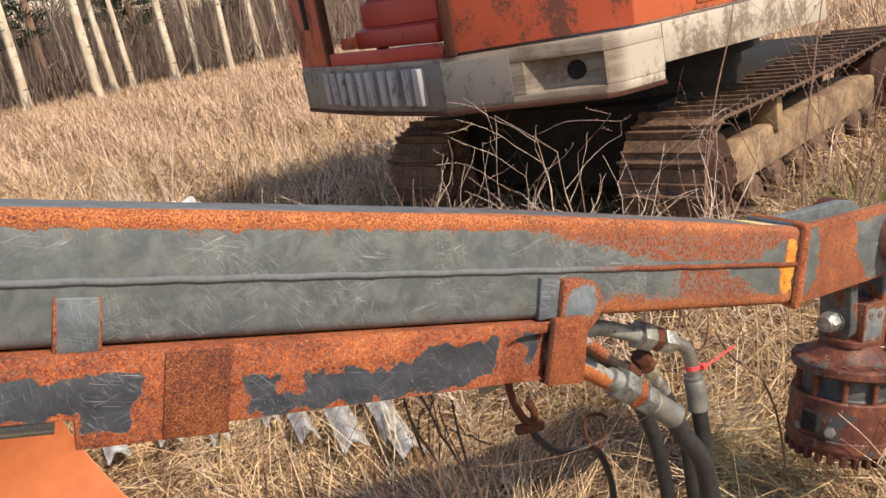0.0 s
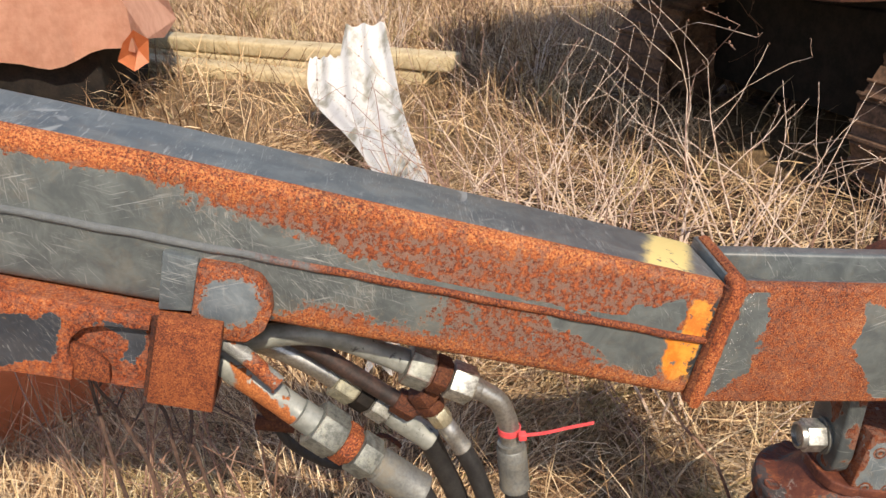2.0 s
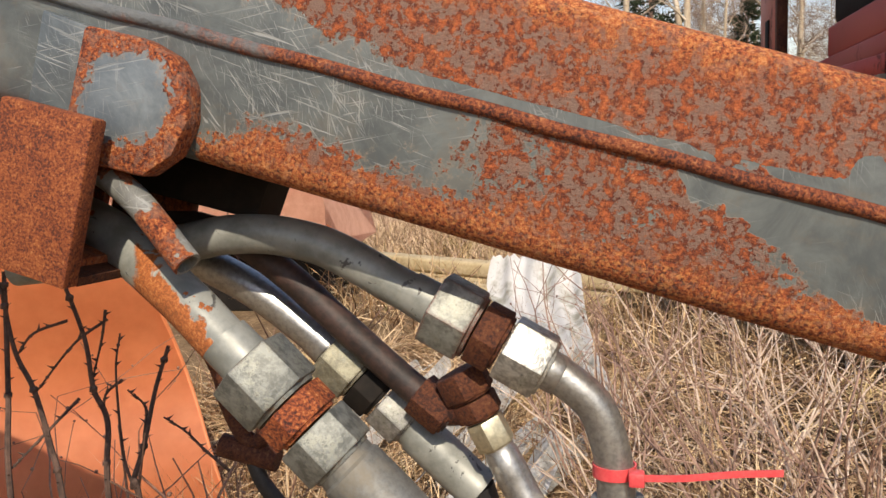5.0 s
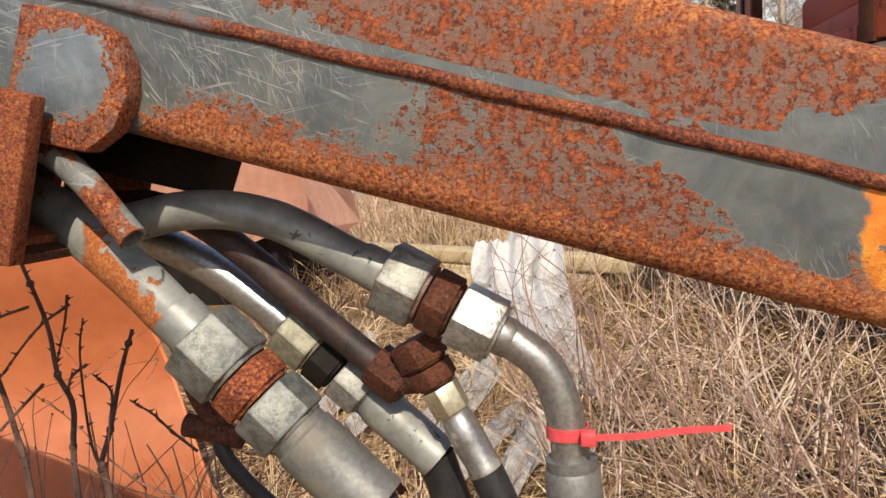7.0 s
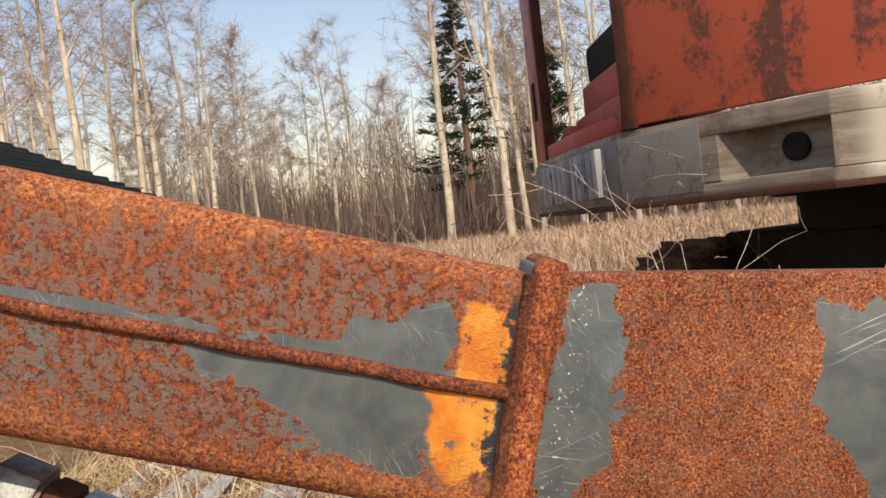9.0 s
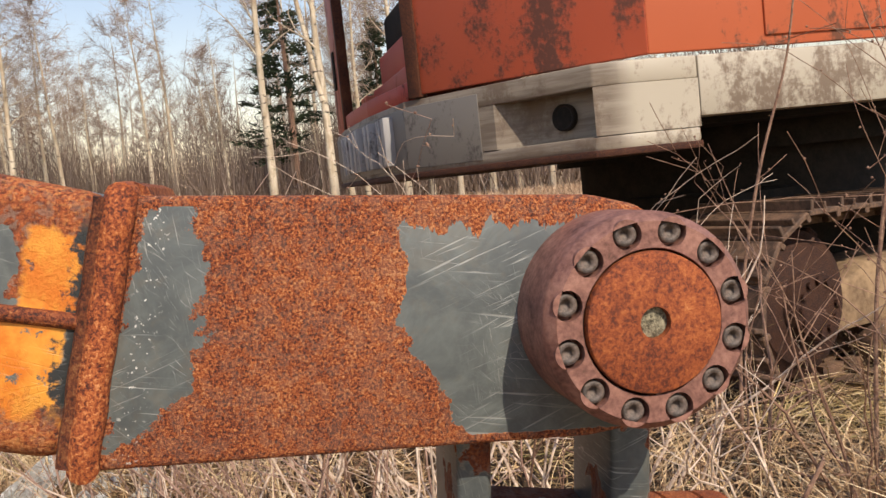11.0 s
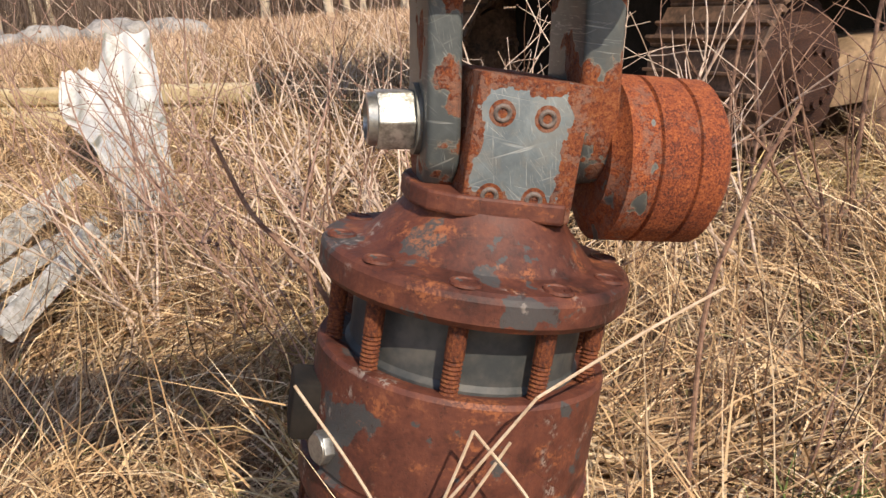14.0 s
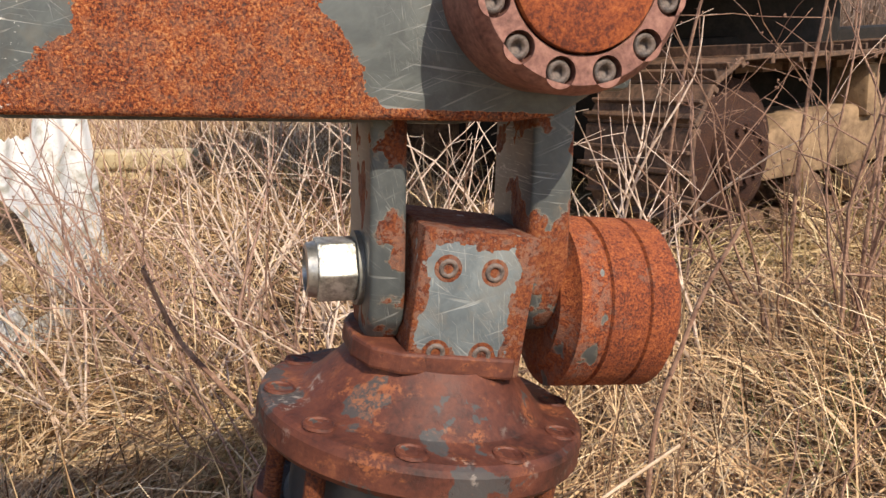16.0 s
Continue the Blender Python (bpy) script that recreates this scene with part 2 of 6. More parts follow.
BOOM = paint_and_rust("scratched_blue_grey_paint_and_rust", boom_field, amp=0.8, extra=boom_yellow, primer=1.0, rim=boom_rim)
FORK = paint_and_rust("rusty_fork_steel", fork_field, amp=0.5, tone=0.92, primer=0.3, extra=fork_specks, scale=1.4, grain=1.25)
def tube_field(g):
    """Dark paint left in a long ragged patch, with smaller ones at both ends."""
    w = g.mul(g.sub(g.noise(13, 5, 0.65), 0.5), 0.10)
    w2 = g.mul(g.sub(g.noise(17, 4, 0.65, g.map((1, 1, 1), (0, 40, 10))), 0.5), 0.085)
    x, z = g.add(g.x, w), g.add(g.z, w2)
    top = g.add(-0.163, g.mul(g.ss(x, -1.11, -1.06), 0.036))
    low = g.add(-0.226, g.mul(g.ss(x, -1.10, -0.95), 0.022))
    long_ = g.mul(g.mul(g.ss(g.sub(z, low), -0.006, 0.006), g.sub(1.0, g.ss(g.sub(z, top), -0.006, 0.006))), g.band(x, -1.42, -0.915, 0.012))
    hole = g.mul(g.band(x, -1.37, -1.31, 0.008), g.ss(z, -0.205, -0.195))
    far = g.high(g.mul(g.band(x, -1.665, -1.585, 0.008), g.band(z, -0.235, -0.142, 0.008)), g.mul(g.sub(1.0, g.ss(x, -1.66, -1.645)), g.band(z, -0.195, -0.140, 0.008)))
    spot = g.high(g.mul(g.band(x, -0.868, -0.812, 0.006), g.band(z, -0.152, -0.122, 0.006)), g.mul(g.band(x, -0.835, -0.812, 0.006), g.band(z, -0.185, -0.14, 0.006)))
    p = g.high(g.high(g.mul(long_, g.sub(1.0, hole)), far), spot)
    return g.sub(0.42, g.mul(p, 0.95))


TUBE = paint_and_rust("rusty_tube_steel", tube_field, base=(0.030, 0.035, 0.045), amp=0.55, tone=1.05, primer=0.3, grain=0.7)
def screw_rust(g):
    d = None
    for cx, cz in ((-0.027, 0.033), (0.014, 0.033), (-0.027, -0.040), (0.014, -0.040)):
        e = g.math("SQRT", g.add(g.math("POWER", g.sub(g.x, cx), 2.0), g.math("POWER", g.sub(g.z, cz), 2.0)))
        d = e if d is None else g.low(d, e)
    return g.sub(1.0, g.ss(d, 0.010, 0.014))


BLOCKM = paint_and_rust("chipped_grey_block_paint", lambda g: g.sub(g.add(0.38, g.mul(screw_rust(g), 1.0)), g.mul(g.mul(g.band(g.add(g.x, g.mul(g.sub(g.noise(34, 4), 0.5), 0.05)), -0.044, 0.034, 0.004), g.band(g.add(g.z, g.mul(g.sub(g.noise(26, 4), 0.5), 0.07)), -0.040, 0.056, 0.004)), 0.95)), base=(0.095, 0.115, 0.125), tone=0.5, amp=0.5, grain=0.6)
LUGM = paint_and_rust("worn_lug_paint", patch_field(0.505, 15), base=(0.050, 0.058, 0.060), tone=0.52, amp=0.7, grain=0.6)


def rotator_steel():
    """Smooth red-brown rust with leftover blue-grey paint and pale flakes."""
    g = G("dark_rusted_rotator")
    big, mid, fine = g.noise(7, 5, 0.65), g.noise(38, 5, 0.7), g.noise(190, 3, 0.6)
    n = g.add(g.mul(big, 0.5), g.add(g.mul(mid, 0.35), g.mul(fine, 0.15)))
    c = g.ramp(n, [(0.38, (0.022, 0.009, 0.007)), (0.47, (0.072, 0.022, 0.014)), (0.56, (0.125, 0.039, 0.022)), (0.66, (0.26, 0.095, 0.042))])
    p = g.add(g.noise(13, 3, 0.55), g.mul(g.sub(g.noise(70, 4, 0.7), 0.5), 0.22))
    c = g.mix(g.mul(g.ss(p, 0.585, 0.60), g.add(0.55, g.mul(mid, 0.5))), c, (0.045, 0.056, 0.058))
    flake = g.mul(g.ss(g.noise(17, 3, 0.6, g.map((1, 1, 1), (0, 30, 60))), 0.58, 0.68), g.ss(g.noise(120, 4, 0.75), 0.52, 0.57))
    c = g.mix(g.mul(flake, 0.75), c, (0.30, 0.26, 0.225))
    dust = g.mul(g.ss(g.noise(21, 5, 0.7, g.map((1, 1, 1.8), (20, 0, 10))), 0.52, 0.66), g.ss(g.noise(240, 3, 0.7), 0.40, 0.60))
    c = g.mix(g.mul(dust, 0.6), c, (0.36, 0.125, 0.045))
    pit = g.ss(g.noise(95, 4, 0.7), 0.60, 0.68)
    c = g.mix(g.mul(pit, 0.6), c, (0.03, 0.012, 0.009))
    return g.done(c, g.add(0.42, g.mul(mid, 0.4)), 0.0, g.add(g.mul(mid, 0.6), g.sub(g.mul(fine, 0.6), g.mul(pit, 0.5))), 0.25, 0.003, 0.4)


ROTM = rotator_steel()


def simple_rust(name, tone, red=1.0, grain=1.0, scale=1.0):
    g = G(name)
    c, n = rust(g, tone, red, grain, scale)
    return g.done(c, 0.82, 0.0, n, 0.5, 0.003)


DKRUST = simple_rust("brown_rust", 0.27, 0.95, 0.7)
CAPM = simple_rust("pin_cap_rust", 0.86, 1.0, 0.5)


def cap_ring():
    g = G("purple_brown_flange_rust")
    n = g.add(g.mul(g.noise(45, 5, 0.7), 0.6), g.mul(g.noise(220, 3), 0.4))
    return g.done(g.ramp(n, [(0.35, (0.10, 0.045, 0.035)), (0.5, (0.24, 0.115, 0.09)), (0.65, (0.36, 0.19, 0.145))]), 0.6, 0.25, n, 0.35, 0.002)


RINGM = cap_ring()


def metal(name, col, rough, dirt=(0.12, 0.09, 0.06), amount=0.5, met=0.85):
    g = G(name)
    n = g.noise(28, 5, 0.65)
    f = g.ss(n, 0.62 - 0.2 * amount, 0.72)
    fine = g.noise(190, 3)
    c = g.mix(f, g.mix(g.ss(fine, 0.35, 0.7), col, tuple(v * 0.72 for v in col)), dirt)
    return g.done(c, g.add(rough, g.mul(n, 0.2)), g.mul(g.sub(1.0, f), met), g.add(fine, n), 0.12, 0.002)


def worn_nut(name, col, rough, rusty, amount=0.5, met=0.6):
    """Plated nut: bright worn face, corroded blotches, grimy or rusty edges."""
    g = G(name)
    n, mid, fine = g.noise(30, 5, 0.65), g.noise(95, 5, 0.7), g.noise(320, 3, 0.6)
    c = g.mix(g.ss(mid, 0.36, 0.64), tuple(v * 0.62 for v in col), tuple(min(1.0, v * 1.25) for v in col))
    c = g.mix(g.mul(g.ss(g.add(n, g.mul(g.sub(fine, 0.5), 0.4)), 0.53, 0.60), 0.55), c, (0.30, 0.31, 0.26))
    e = g.mul(g.edge(0.006), g.ss(g.add(n, g.mul(g.sub(mid, 0.5), 0.8)), 0.62 - 0.3 * amount, 0.70 - 0.2 * amount))
    speck = g.ss(g.add(g.mul(fine, 0.7), g.mul(n, 0.3)), 0.60, 0.66)
    c = g.mix(g.mul(speck, 0.6), c, (0.05, 0.042, 0.032))
    c = g.mix(e, c, rusty)
    return g.done(c, g.add(rough, g.mul(mid, 0.25)), g.mul(g.sub(1.0, g.high(e, speck)), met), g.add(g.add(fine, mid), g.mul(e, 0.5)), 0.25, 0.002)


def chipped_pipe(name, stripe):
    """Grey-green painted steel pipe with dark chips, and a stripe of orange rust where asked."""
    g = G(name)
    n, mid = g.noise(26, 5, 0.65), g.noise(75, 5, 0.7)
    c = g.mix(g.ss(n, 0.36, 0.64), (0.19, 0.20, 0.18), (0.30, 0.31, 0.28))
    chip = g.ss(g.add(g.mul(g.noise(48, 4, 0.6, None, 0.8), 0.7), g.mul(mid, 0.3)), 0.605, 0.625)
    c = g.mix(g.mul(chip, 0.8), c, (0.045, 0.042, 0.04))
    rough = g.add(0.36, g.mul(mid, 0.25))
    if stripe:
        rc, rn = rust(g, 0.95)
        v = g.sub(g.z, g.sub(-0.075, g.mul(g.add(g.x, 0.57), 0.965)))
        f = g.mul(g.band(g.add(g.x, g.mul(g.sub(n, 0.5), 0.06)), -0.615, -0.500, 0.004), g.sub(1.0, g.ss(g.add(v, g.mul(g.sub(g.noise(32, 4, 0.6), 0.5), 0.075)), 0.004, 0.008)))
        f = g.high(f, g.ss(g.noise(34, 4, 0.6, g.map((1, 1, 1), (50, 0, 0))), 0.64, 0.655))
        c = g.mix(f, c, g.mix(0.4, rc, (0.40, 0.15, 0.04)))
        rough = g.add(rough, g.mul(f, 0.35))
        return g.done(c, rough, 0.15, g.add(g.mul(f, g.add(0.4, rn)), g.mul(chip, -0.4)), 0.35, 0.003)
    return g.done(c, rough, 0.25, g.mul(chip, -0.6), 0.3, 0.003)


ZINC = metal("dull_zinc_plating", (0.22, 0.225, 0.21), 0.48, (0.17, 0.15, 0.11), 0.9, 0.6)
ZINCB = metal("bright_zinc_plating", (0.42, 0.42, 0.40), 0.30, (0.3, 0.28, 0.22), 0.2)
NUTZ = worn_nut("corroded_zinc_nut", (0.20, 0.21, 0.19), 0.45, (0.10, 0.07, 0.045), 0.4)
NUTR = worn_nut("rust_edged_zinc_nut", (0.27, 0.28, 0.25), 0.42, (0.15, 0.035, 0.018), 1.2)
NUTP = worn_nut("pitted_zinc_nut", (0.34, 0.34, 0.32), 0.45, (0.04, 0.035, 0.03), 0.9)
NUTB = worn_nut("bright_plated_nut", (0.50, 0.50, 0.46), 0.30, (0.16, 0.14, 0.10), 0.2, 0.8)
GREYPIPE = chipped_pipe("chipped_grey_pipe", False)
BRASS = metal("yellow_passivated_nut", (0.62, 0.58, 0.42), 0.35, (0.3, 0.26, 0.16), 0.3)


RPIPE = chipped_pipe("pipe_with_rust_stripe", True)


def plain(name, a, b, scale=20, rough=0.7, bump=0.2, size=0.005, spec=0.5):
    g = G(name)
    n = g.add(g.mul(g.noise(scale, 5, 0.65), 0.65), g.mul(g.noise(scale * 6, 3), 0.35))
    return g.done(g.mix(g.ss(n, 0.35, 0.65), a, b), rough, 0.0, n, bump, size, spec)


RUBBER = plain("black_hose_rubber", (0.012, 0.012, 0.013), (0.03, 0.029, 0.028), 40, 0.55)
# near-black steel; in holes and gaps it also stands for their shade
BLACK = plain("near_black_steel_and_gaps", (0.010, 0.009, 0.008), (0.024, 0.019, 0.015), 12, 0.8, 0.2, 0.005, 0.2)
TIEM = plain("red_nylon", (0.62, 0.06, 0.07), (0.70, 0.10, 0.10), 60, 0.4, 0.05)
CORKM = plain("dried_dirt_plug", (0.035, 0.03, 0.02), (0.42, 0.38, 0.26), 260, 0.95, 0.6)
def stained_sheet():
    """White fibre cement with grey-green runs and dirty specks."""
    g = G("white_fibre_cement")
    run = g.noise(1, 5, 0.65, g.map((6, 6, 2.2)))
    c = g.mix(g.ss(run, 0.50, 0.68), (0.86, 0.86, 0.84), (0.44, 0.43, 0.35))
    speck = g.ss(g.noise(45, 5, 0.7), 0.60, 0.68)
    c = g.mix(g.mul(speck, 0.6), c, (0.30, 0.28, 0.22))
    return g.done(c, 0.75, 0.0, g.noise(60, 4), 0.15, 0.004)


SHEETM = stained_sheet()
STRIPM = plain("grimy_fibre_cement", (0.46, 0.45, 0.40), (0.88, 0.87, 0.84), 14, 0.85, 0.3, 0.01)
TIMBER = plain("pale_yellow_timber", (0.40, 0.31, 0.17), (0.58, 0.48, 0.29), 6, 0.8)
ROCKM = plain("grey_boulder", (0.17, 0.155, 0.14), (0.36, 0.34, 0.31), 2.0, 0.9, 0.5, 0.05)
ROOFM = plain("black_roofing", (0.012, 0.014, 0.013), (0.04, 0.045, 0.04), 4, 0.7)
TARPM = plain("faded_orange_cover", (0.62, 0.31, 0.20), (0.74, 0.41, 0.28), 3, 0.75, 0.4, 0.03)
PANELM = plain("orange_enamel", (0.68, 0.225, 0.085), (0.78, 0.29, 0.12), 2.5, 0.5, 0.15, 0.01)


def machine_paint(name, base, dirt, amount, scale=3.5, grimy=None):
    g = G(name)
    n = g.noise(scale, 6, 0.7, g.map((1, 1, 0.55)))
    fine = g.noise(scale * 9, 4, 0.7)
    f = g.ss(g.add(n, g.mul(g.sub(fine, 0.5), 0.35)), 0.66 - 0.22 * amount, 0.72 - 0.12 * amount)
    c = g.mix(g.noise(1.2, 3), base, tuple(v * 0.78 for v in base))
    c = g.mix(g.mul(f, 0.85), c, dirt)
    if grimy is not None:
        # brown streaks rubbed along the tail
        streak = g.ss(g.noise(1, 5, 0.65, g.map((2.5, 2.5, 34))), 0.36, 0.62)
        c = g.mix(g.mul(g.sub(1.0, g.ss(g.x, grimy - 0.06, grimy + 0.06)), g.add(0.58, g.mul(streak, 0.36))), c, (0.135, 0.098, 0.070))
    return g.done(c, g.add(0.5, g.mul(f, 0.3)), 0.0, f, 0.15, 0.01)


XORANGE = machine_paint("scuffed_orange_machine_paint", (0.43, 0.078, 0.032), (0.06, 0.032, 0.024), 0.72, 5)
XSIDE = machine_paint("bright_orange_side_paint", (0.52, 0.12, 0.045), (0.10, 0.05, 0.03), 0.42)
XRED = machine_paint("red_inner_panel_paint", (0.40, 0.035, 0.02), (0.08, 0.02, 0.015), 0.3)
XWHITE = machine_paint("dirty_white_counterweight_paint", (0.46, 0.41, 0.325), (0.14, 0.095, 0.065), 0.8, 4, -0.30)
XGREY = machine_paint("dark_grey_worn_band", (0.16, 0.145, 0.13), (0.06, 0.05, 0.045), 0.6, 6)
XSILVER = machine_paint("worn_silver_relief_paint", (0.34, 0.33, 0.33), (0.07, 0.065, 0.065), 0.6, 9)
SCREWM = plain("grimy_screw_steel", (0.05, 0.04, 0.035), (0.17, 0.13, 0.11), 120, 0.6)
TRACKM = plain("rusty_track_steel", (0.05, 0.03, 0.02), (0.20, 0.115, 0.07), 9, 0.75, 0.5, 0.01)
DUSTM = plain("dusty_ochre_track_frame", (0.12, 0.075, 0.042), (0.31, 0.21, 0.12), 5, 0.9, 0.4, 0.02)


def bark():
    g = G("pale_birch_bark")
    n = g.noise(1, 4, 0.6, g.map((5, 5, 1.4)))
    band = g.noise(1, 3, 0.6, g.map((2.5, 2.5, 9)))
    c = g.mix(g.ss(n, 0.35, 0.7), (0.40, 0.32, 0.22), (0.66, 0.58, 0.45))
    c = g.mix(g.ss(band, 0.60, 0.68), c, (0.06, 0.05, 0.04))
    c = g.mix(g.mul(g.sub(1.0, g.ss(g.z, 0.2, 2.0)), g.ss(n, 0.4, 0.6)), c, (0.12, 0.09, 0.07))
    return g.done(c, 0.85)


BARK = bark()


def stuff_mat(name, stops, rough=0.85, rate=1.0):
    g = G(name)
    return g.done(g.ramp(g.island(), stops), rough, 0.0, None, spec=0.3)


def straw_mat(name, stops):
    """Straw by blade, with brown, mossy and bleached patches across the ground."""
    g = G(name)
    c = g.ramp(g.island(), stops)
    c = g.mix(g.mul(g.ss(g.noise(1.9, 4, 0.6), 0.52, 0.66), 0.55), c, (0.17, 0.10, 0.058))
    c = g.mix(g.mul(g.ss(g.noise(1.1, 3, 0.6, g.map((1, 1, 1), (0, 0, 70))), 0.56, 0.68), 0.42), c, (0.42, 0.36, 0.12))
    c = g.mix(g.mul(g.ss(g.noise(2.3, 3, 0.6, g.map((1, 1, 1), (0, 0, 20))), 0.55, 0.68), 0.4), c, (0.80, 0.64, 0.43))
    return g.done(c, 0.8, 0.0, None, spec=0.3)


STRAW = straw_mat("dry_straw", [(0.0, (0.075, 0.040, 0.023)), (0.20, (0.22, 0.125, 0.065)), (0.45, (0.46, 0.30, 0.155)), (0.75, (0.68, 0.48, 0.265)), (0.92, (0.84, 0.67, 0.44)), (0.965, (0.20, 0.11, 0.06)), (1.0, (0.20, 0.19, 0.07))])
MEADOW = stuff_mat("tall_dry_meadow_grass", [(0.0, (0.24, 0.15, 0.095)), (0.4, (0.44, 0.29, 0.18)), (1.0, (0.62, 0.45, 0.30))])
GREEN = stuff_mat("young_green_grass", [(0.0, (0.06, 0.09, 0.02)), (0.6, (0.14, 0.18, 0.05)), (1.0, (0.30, 0.29, 0.11))])
TWIGM = stuff_mat("grey_brown_twigs", [(0.0, (0.13, 0.085, 0.065)), (0.5, (0.28, 0.20, 0.15)), (1.0, (0.42, 0.34, 0.27))])
CANEM = plain("dark_bramble_bark", (0.035, 0.02, 0.015), (0.12, 0.07, 0.05), 30, 0.8)
STEMM = plain("thorny_stem_bark", (0.13, 0.065, 0.045), (0.34, 0.21, 0.14), 30, 0.8)
TWIGB = plain("pinkish_brown_twig_bark", (0.20, 0.115, 0.085), (0.42, 0.28, 0.215), 30, 0.8)
PALESTEM = plain("bleached_stem_bark", (0.44, 0.31, 0.23), (0.72, 0.59, 0.47), 30, 0.8)
NEEDLE = stuff_mat("dark_conifer_needles", [(0.0, (0.018, 0.03, 0.014)), (1.0, (0.05, 0.07, 0.035))])


def soil():
    g = G("matted_straw_ground")
    n = g.noise(3.0, 6, 0.7)
    s = g.noise(1, 4, 0.7, g.map((14, 90, 30), (0, 0, 30)))
    s2 = g.noise(1, 4, 0.7, g.map((90, 16, 30), (0, 0, -20)))
    c = g.ramp(g.add(g.mul(n, 0.3), g.mul(g.add(s, s2), 0.35)), [(0.36, (0.055, 0.034, 0.02)), (0.5, (0.19, 0.125, 0.066)), (0.62, (0.38, 0.27, 0.15))])
    # darker ragged oval before the tracks, where the grass is thinned too
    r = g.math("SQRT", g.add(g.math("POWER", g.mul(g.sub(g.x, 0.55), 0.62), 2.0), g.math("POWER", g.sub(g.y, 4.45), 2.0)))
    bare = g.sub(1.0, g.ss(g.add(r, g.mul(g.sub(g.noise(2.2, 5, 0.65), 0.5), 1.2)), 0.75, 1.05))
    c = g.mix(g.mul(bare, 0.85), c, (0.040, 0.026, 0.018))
    return g.done(c, 0.95, 0.0, g.add(s, s2), 0.6, 0.02, 0.2)


SOIL = soil()


# ---- mesh helpers ----
def link_mesh(name, me, material, parent=None, m=None, smooth=35):
    me.materials.append(material)
    if smooth:
        me.shade_smooth()
        me.set_sharp_from_angle(angle=radians(smooth))
    ob = new(name, me)
    if parent:
        ob.parent = parent
    if m is not None:
        ob.matrix_basis = m
    return ob


def part(name, bm, material, parent=None, label="", m=None, smooth=35):
    """Links a bmesh as one mesh object under a thing or a part."""
    me = bpy.data.meshes.new(name)
    bmesh.ops.recalc_face_normals(bm, faces=bm.faces[:])
    bm.to_mesh(me)
    bm.free()
    ob = link_mesh(name, me, material, parent, m, smooth)
    return tagged(ob, label)


def thing(name, m, label, category, group="", kind=""):
    ob = new(name)
    ob.empty_display_size = 0.05
    ob.matrix_basis = m
    return tagged(ob, label, category, group, kind)


def bevelled(bm, r, seg=2):
    if r:
        bmesh.ops.bevel(bm, geom=bm.edges[:], offset=r, segments=seg, profile=0.5, affect="EDGES", clamp_overlap=True)
    return bm


def box(lo, hi, r=0.0, seg=2, bm=None):
    b = bmesh.new()
    bmesh.ops.create_cube(b, size=1)
    for v in b.verts:
        v.co = [lo[i] + (v.co[i] + 0.5) * (hi[i] - lo[i]) for i in range(3)]
    bevelled(b, r, seg)
    return join(bm, b)


def join(bm, b):
    if bm is None:
        return b
    me = bpy.data.meshes.new("tmp")
    b.to_mesh(me)
    b.free()
    bm.from_mesh(me)
    bpy.data.meshes.remove(me)
    return bm


def prism(outline, lo, hi, axis="z", r=0.0, seg=2, bm=None):
    """A flat outline raised from lo to hi along an axis; outline in (x, y), (x, z) or (y, z)."""
    b = bmesh.new()
    put = {"z": lambda p, h: (p[0], p[1], h), "y": lambda p, h: (p[0], h, p[1]), "x": lambda p, h: (h, p[0], p[1])}[axis]
    lower = [b.verts.new(put(p, lo)) for p in outline]
    upper = [b.verts.new(put(p, hi)) for p in outline]
    b.faces.new(lower)
    b.faces.new(upper)
    n = len(outline)
    for i in range(n):
        b.faces.new((lower[i], lower[(i + 1) % n], upper[(i + 1) % n], upper[i]))
    bmesh.ops.recalc_face_normals(b, faces=b.faces[:])
    bevelled(b, r, seg)
    return join(bm, b)


def lathe(profile, seg=40, m=None, bm=None):
    """Profile of (radius, height) turned about z."""
    b = bmesh.new()
    rings = []
    for r, z in profile:
        rings.append([b.verts.new((r * math.cos(2 * math.pi * k / seg), r * math.sin(2 * math.pi * k / seg), z)) for k in range(seg)] if r > 1e-6 else [b.verts.new((0, 0, z))])
    for p, q in zip(rings, rings[1:]):
        for k in range(seg):
            j = (k + 1) % seg
            f = [p[k % len(p)], p[j % len(p)], q[j % len(q)], q[k % len(q)]]
            f = list(dict.fromkeys(f))
            if len(f) > 2:
                b.faces.new(f)
    if m is not None:
        b.transform(m)
    return join(bm, b)


def curve(points, steps=6):
    """Catmull-Rom points through the given ones."""
    p = [Vector(q) for q in points]
    p = [2 * p[0] - p[1]] + p + [2 * p[-1] - p[-2]]
    out = []
    for i in range(1, len(p) - 2):
        for k in range(steps):
            t = k / steps
            out.append(0.5 * (2 * p[i] + (p[i + 1] - p[i - 1]) * t + (2 * p[i - 1] - 5 * p[i] + 4 * p[i + 1] - p[i + 2]) * t * t + (3 * p[i] - p[i - 1] - 3 * p[i + 1] + p[i + 2]) * t ** 3))
    return out + [p[-2]]


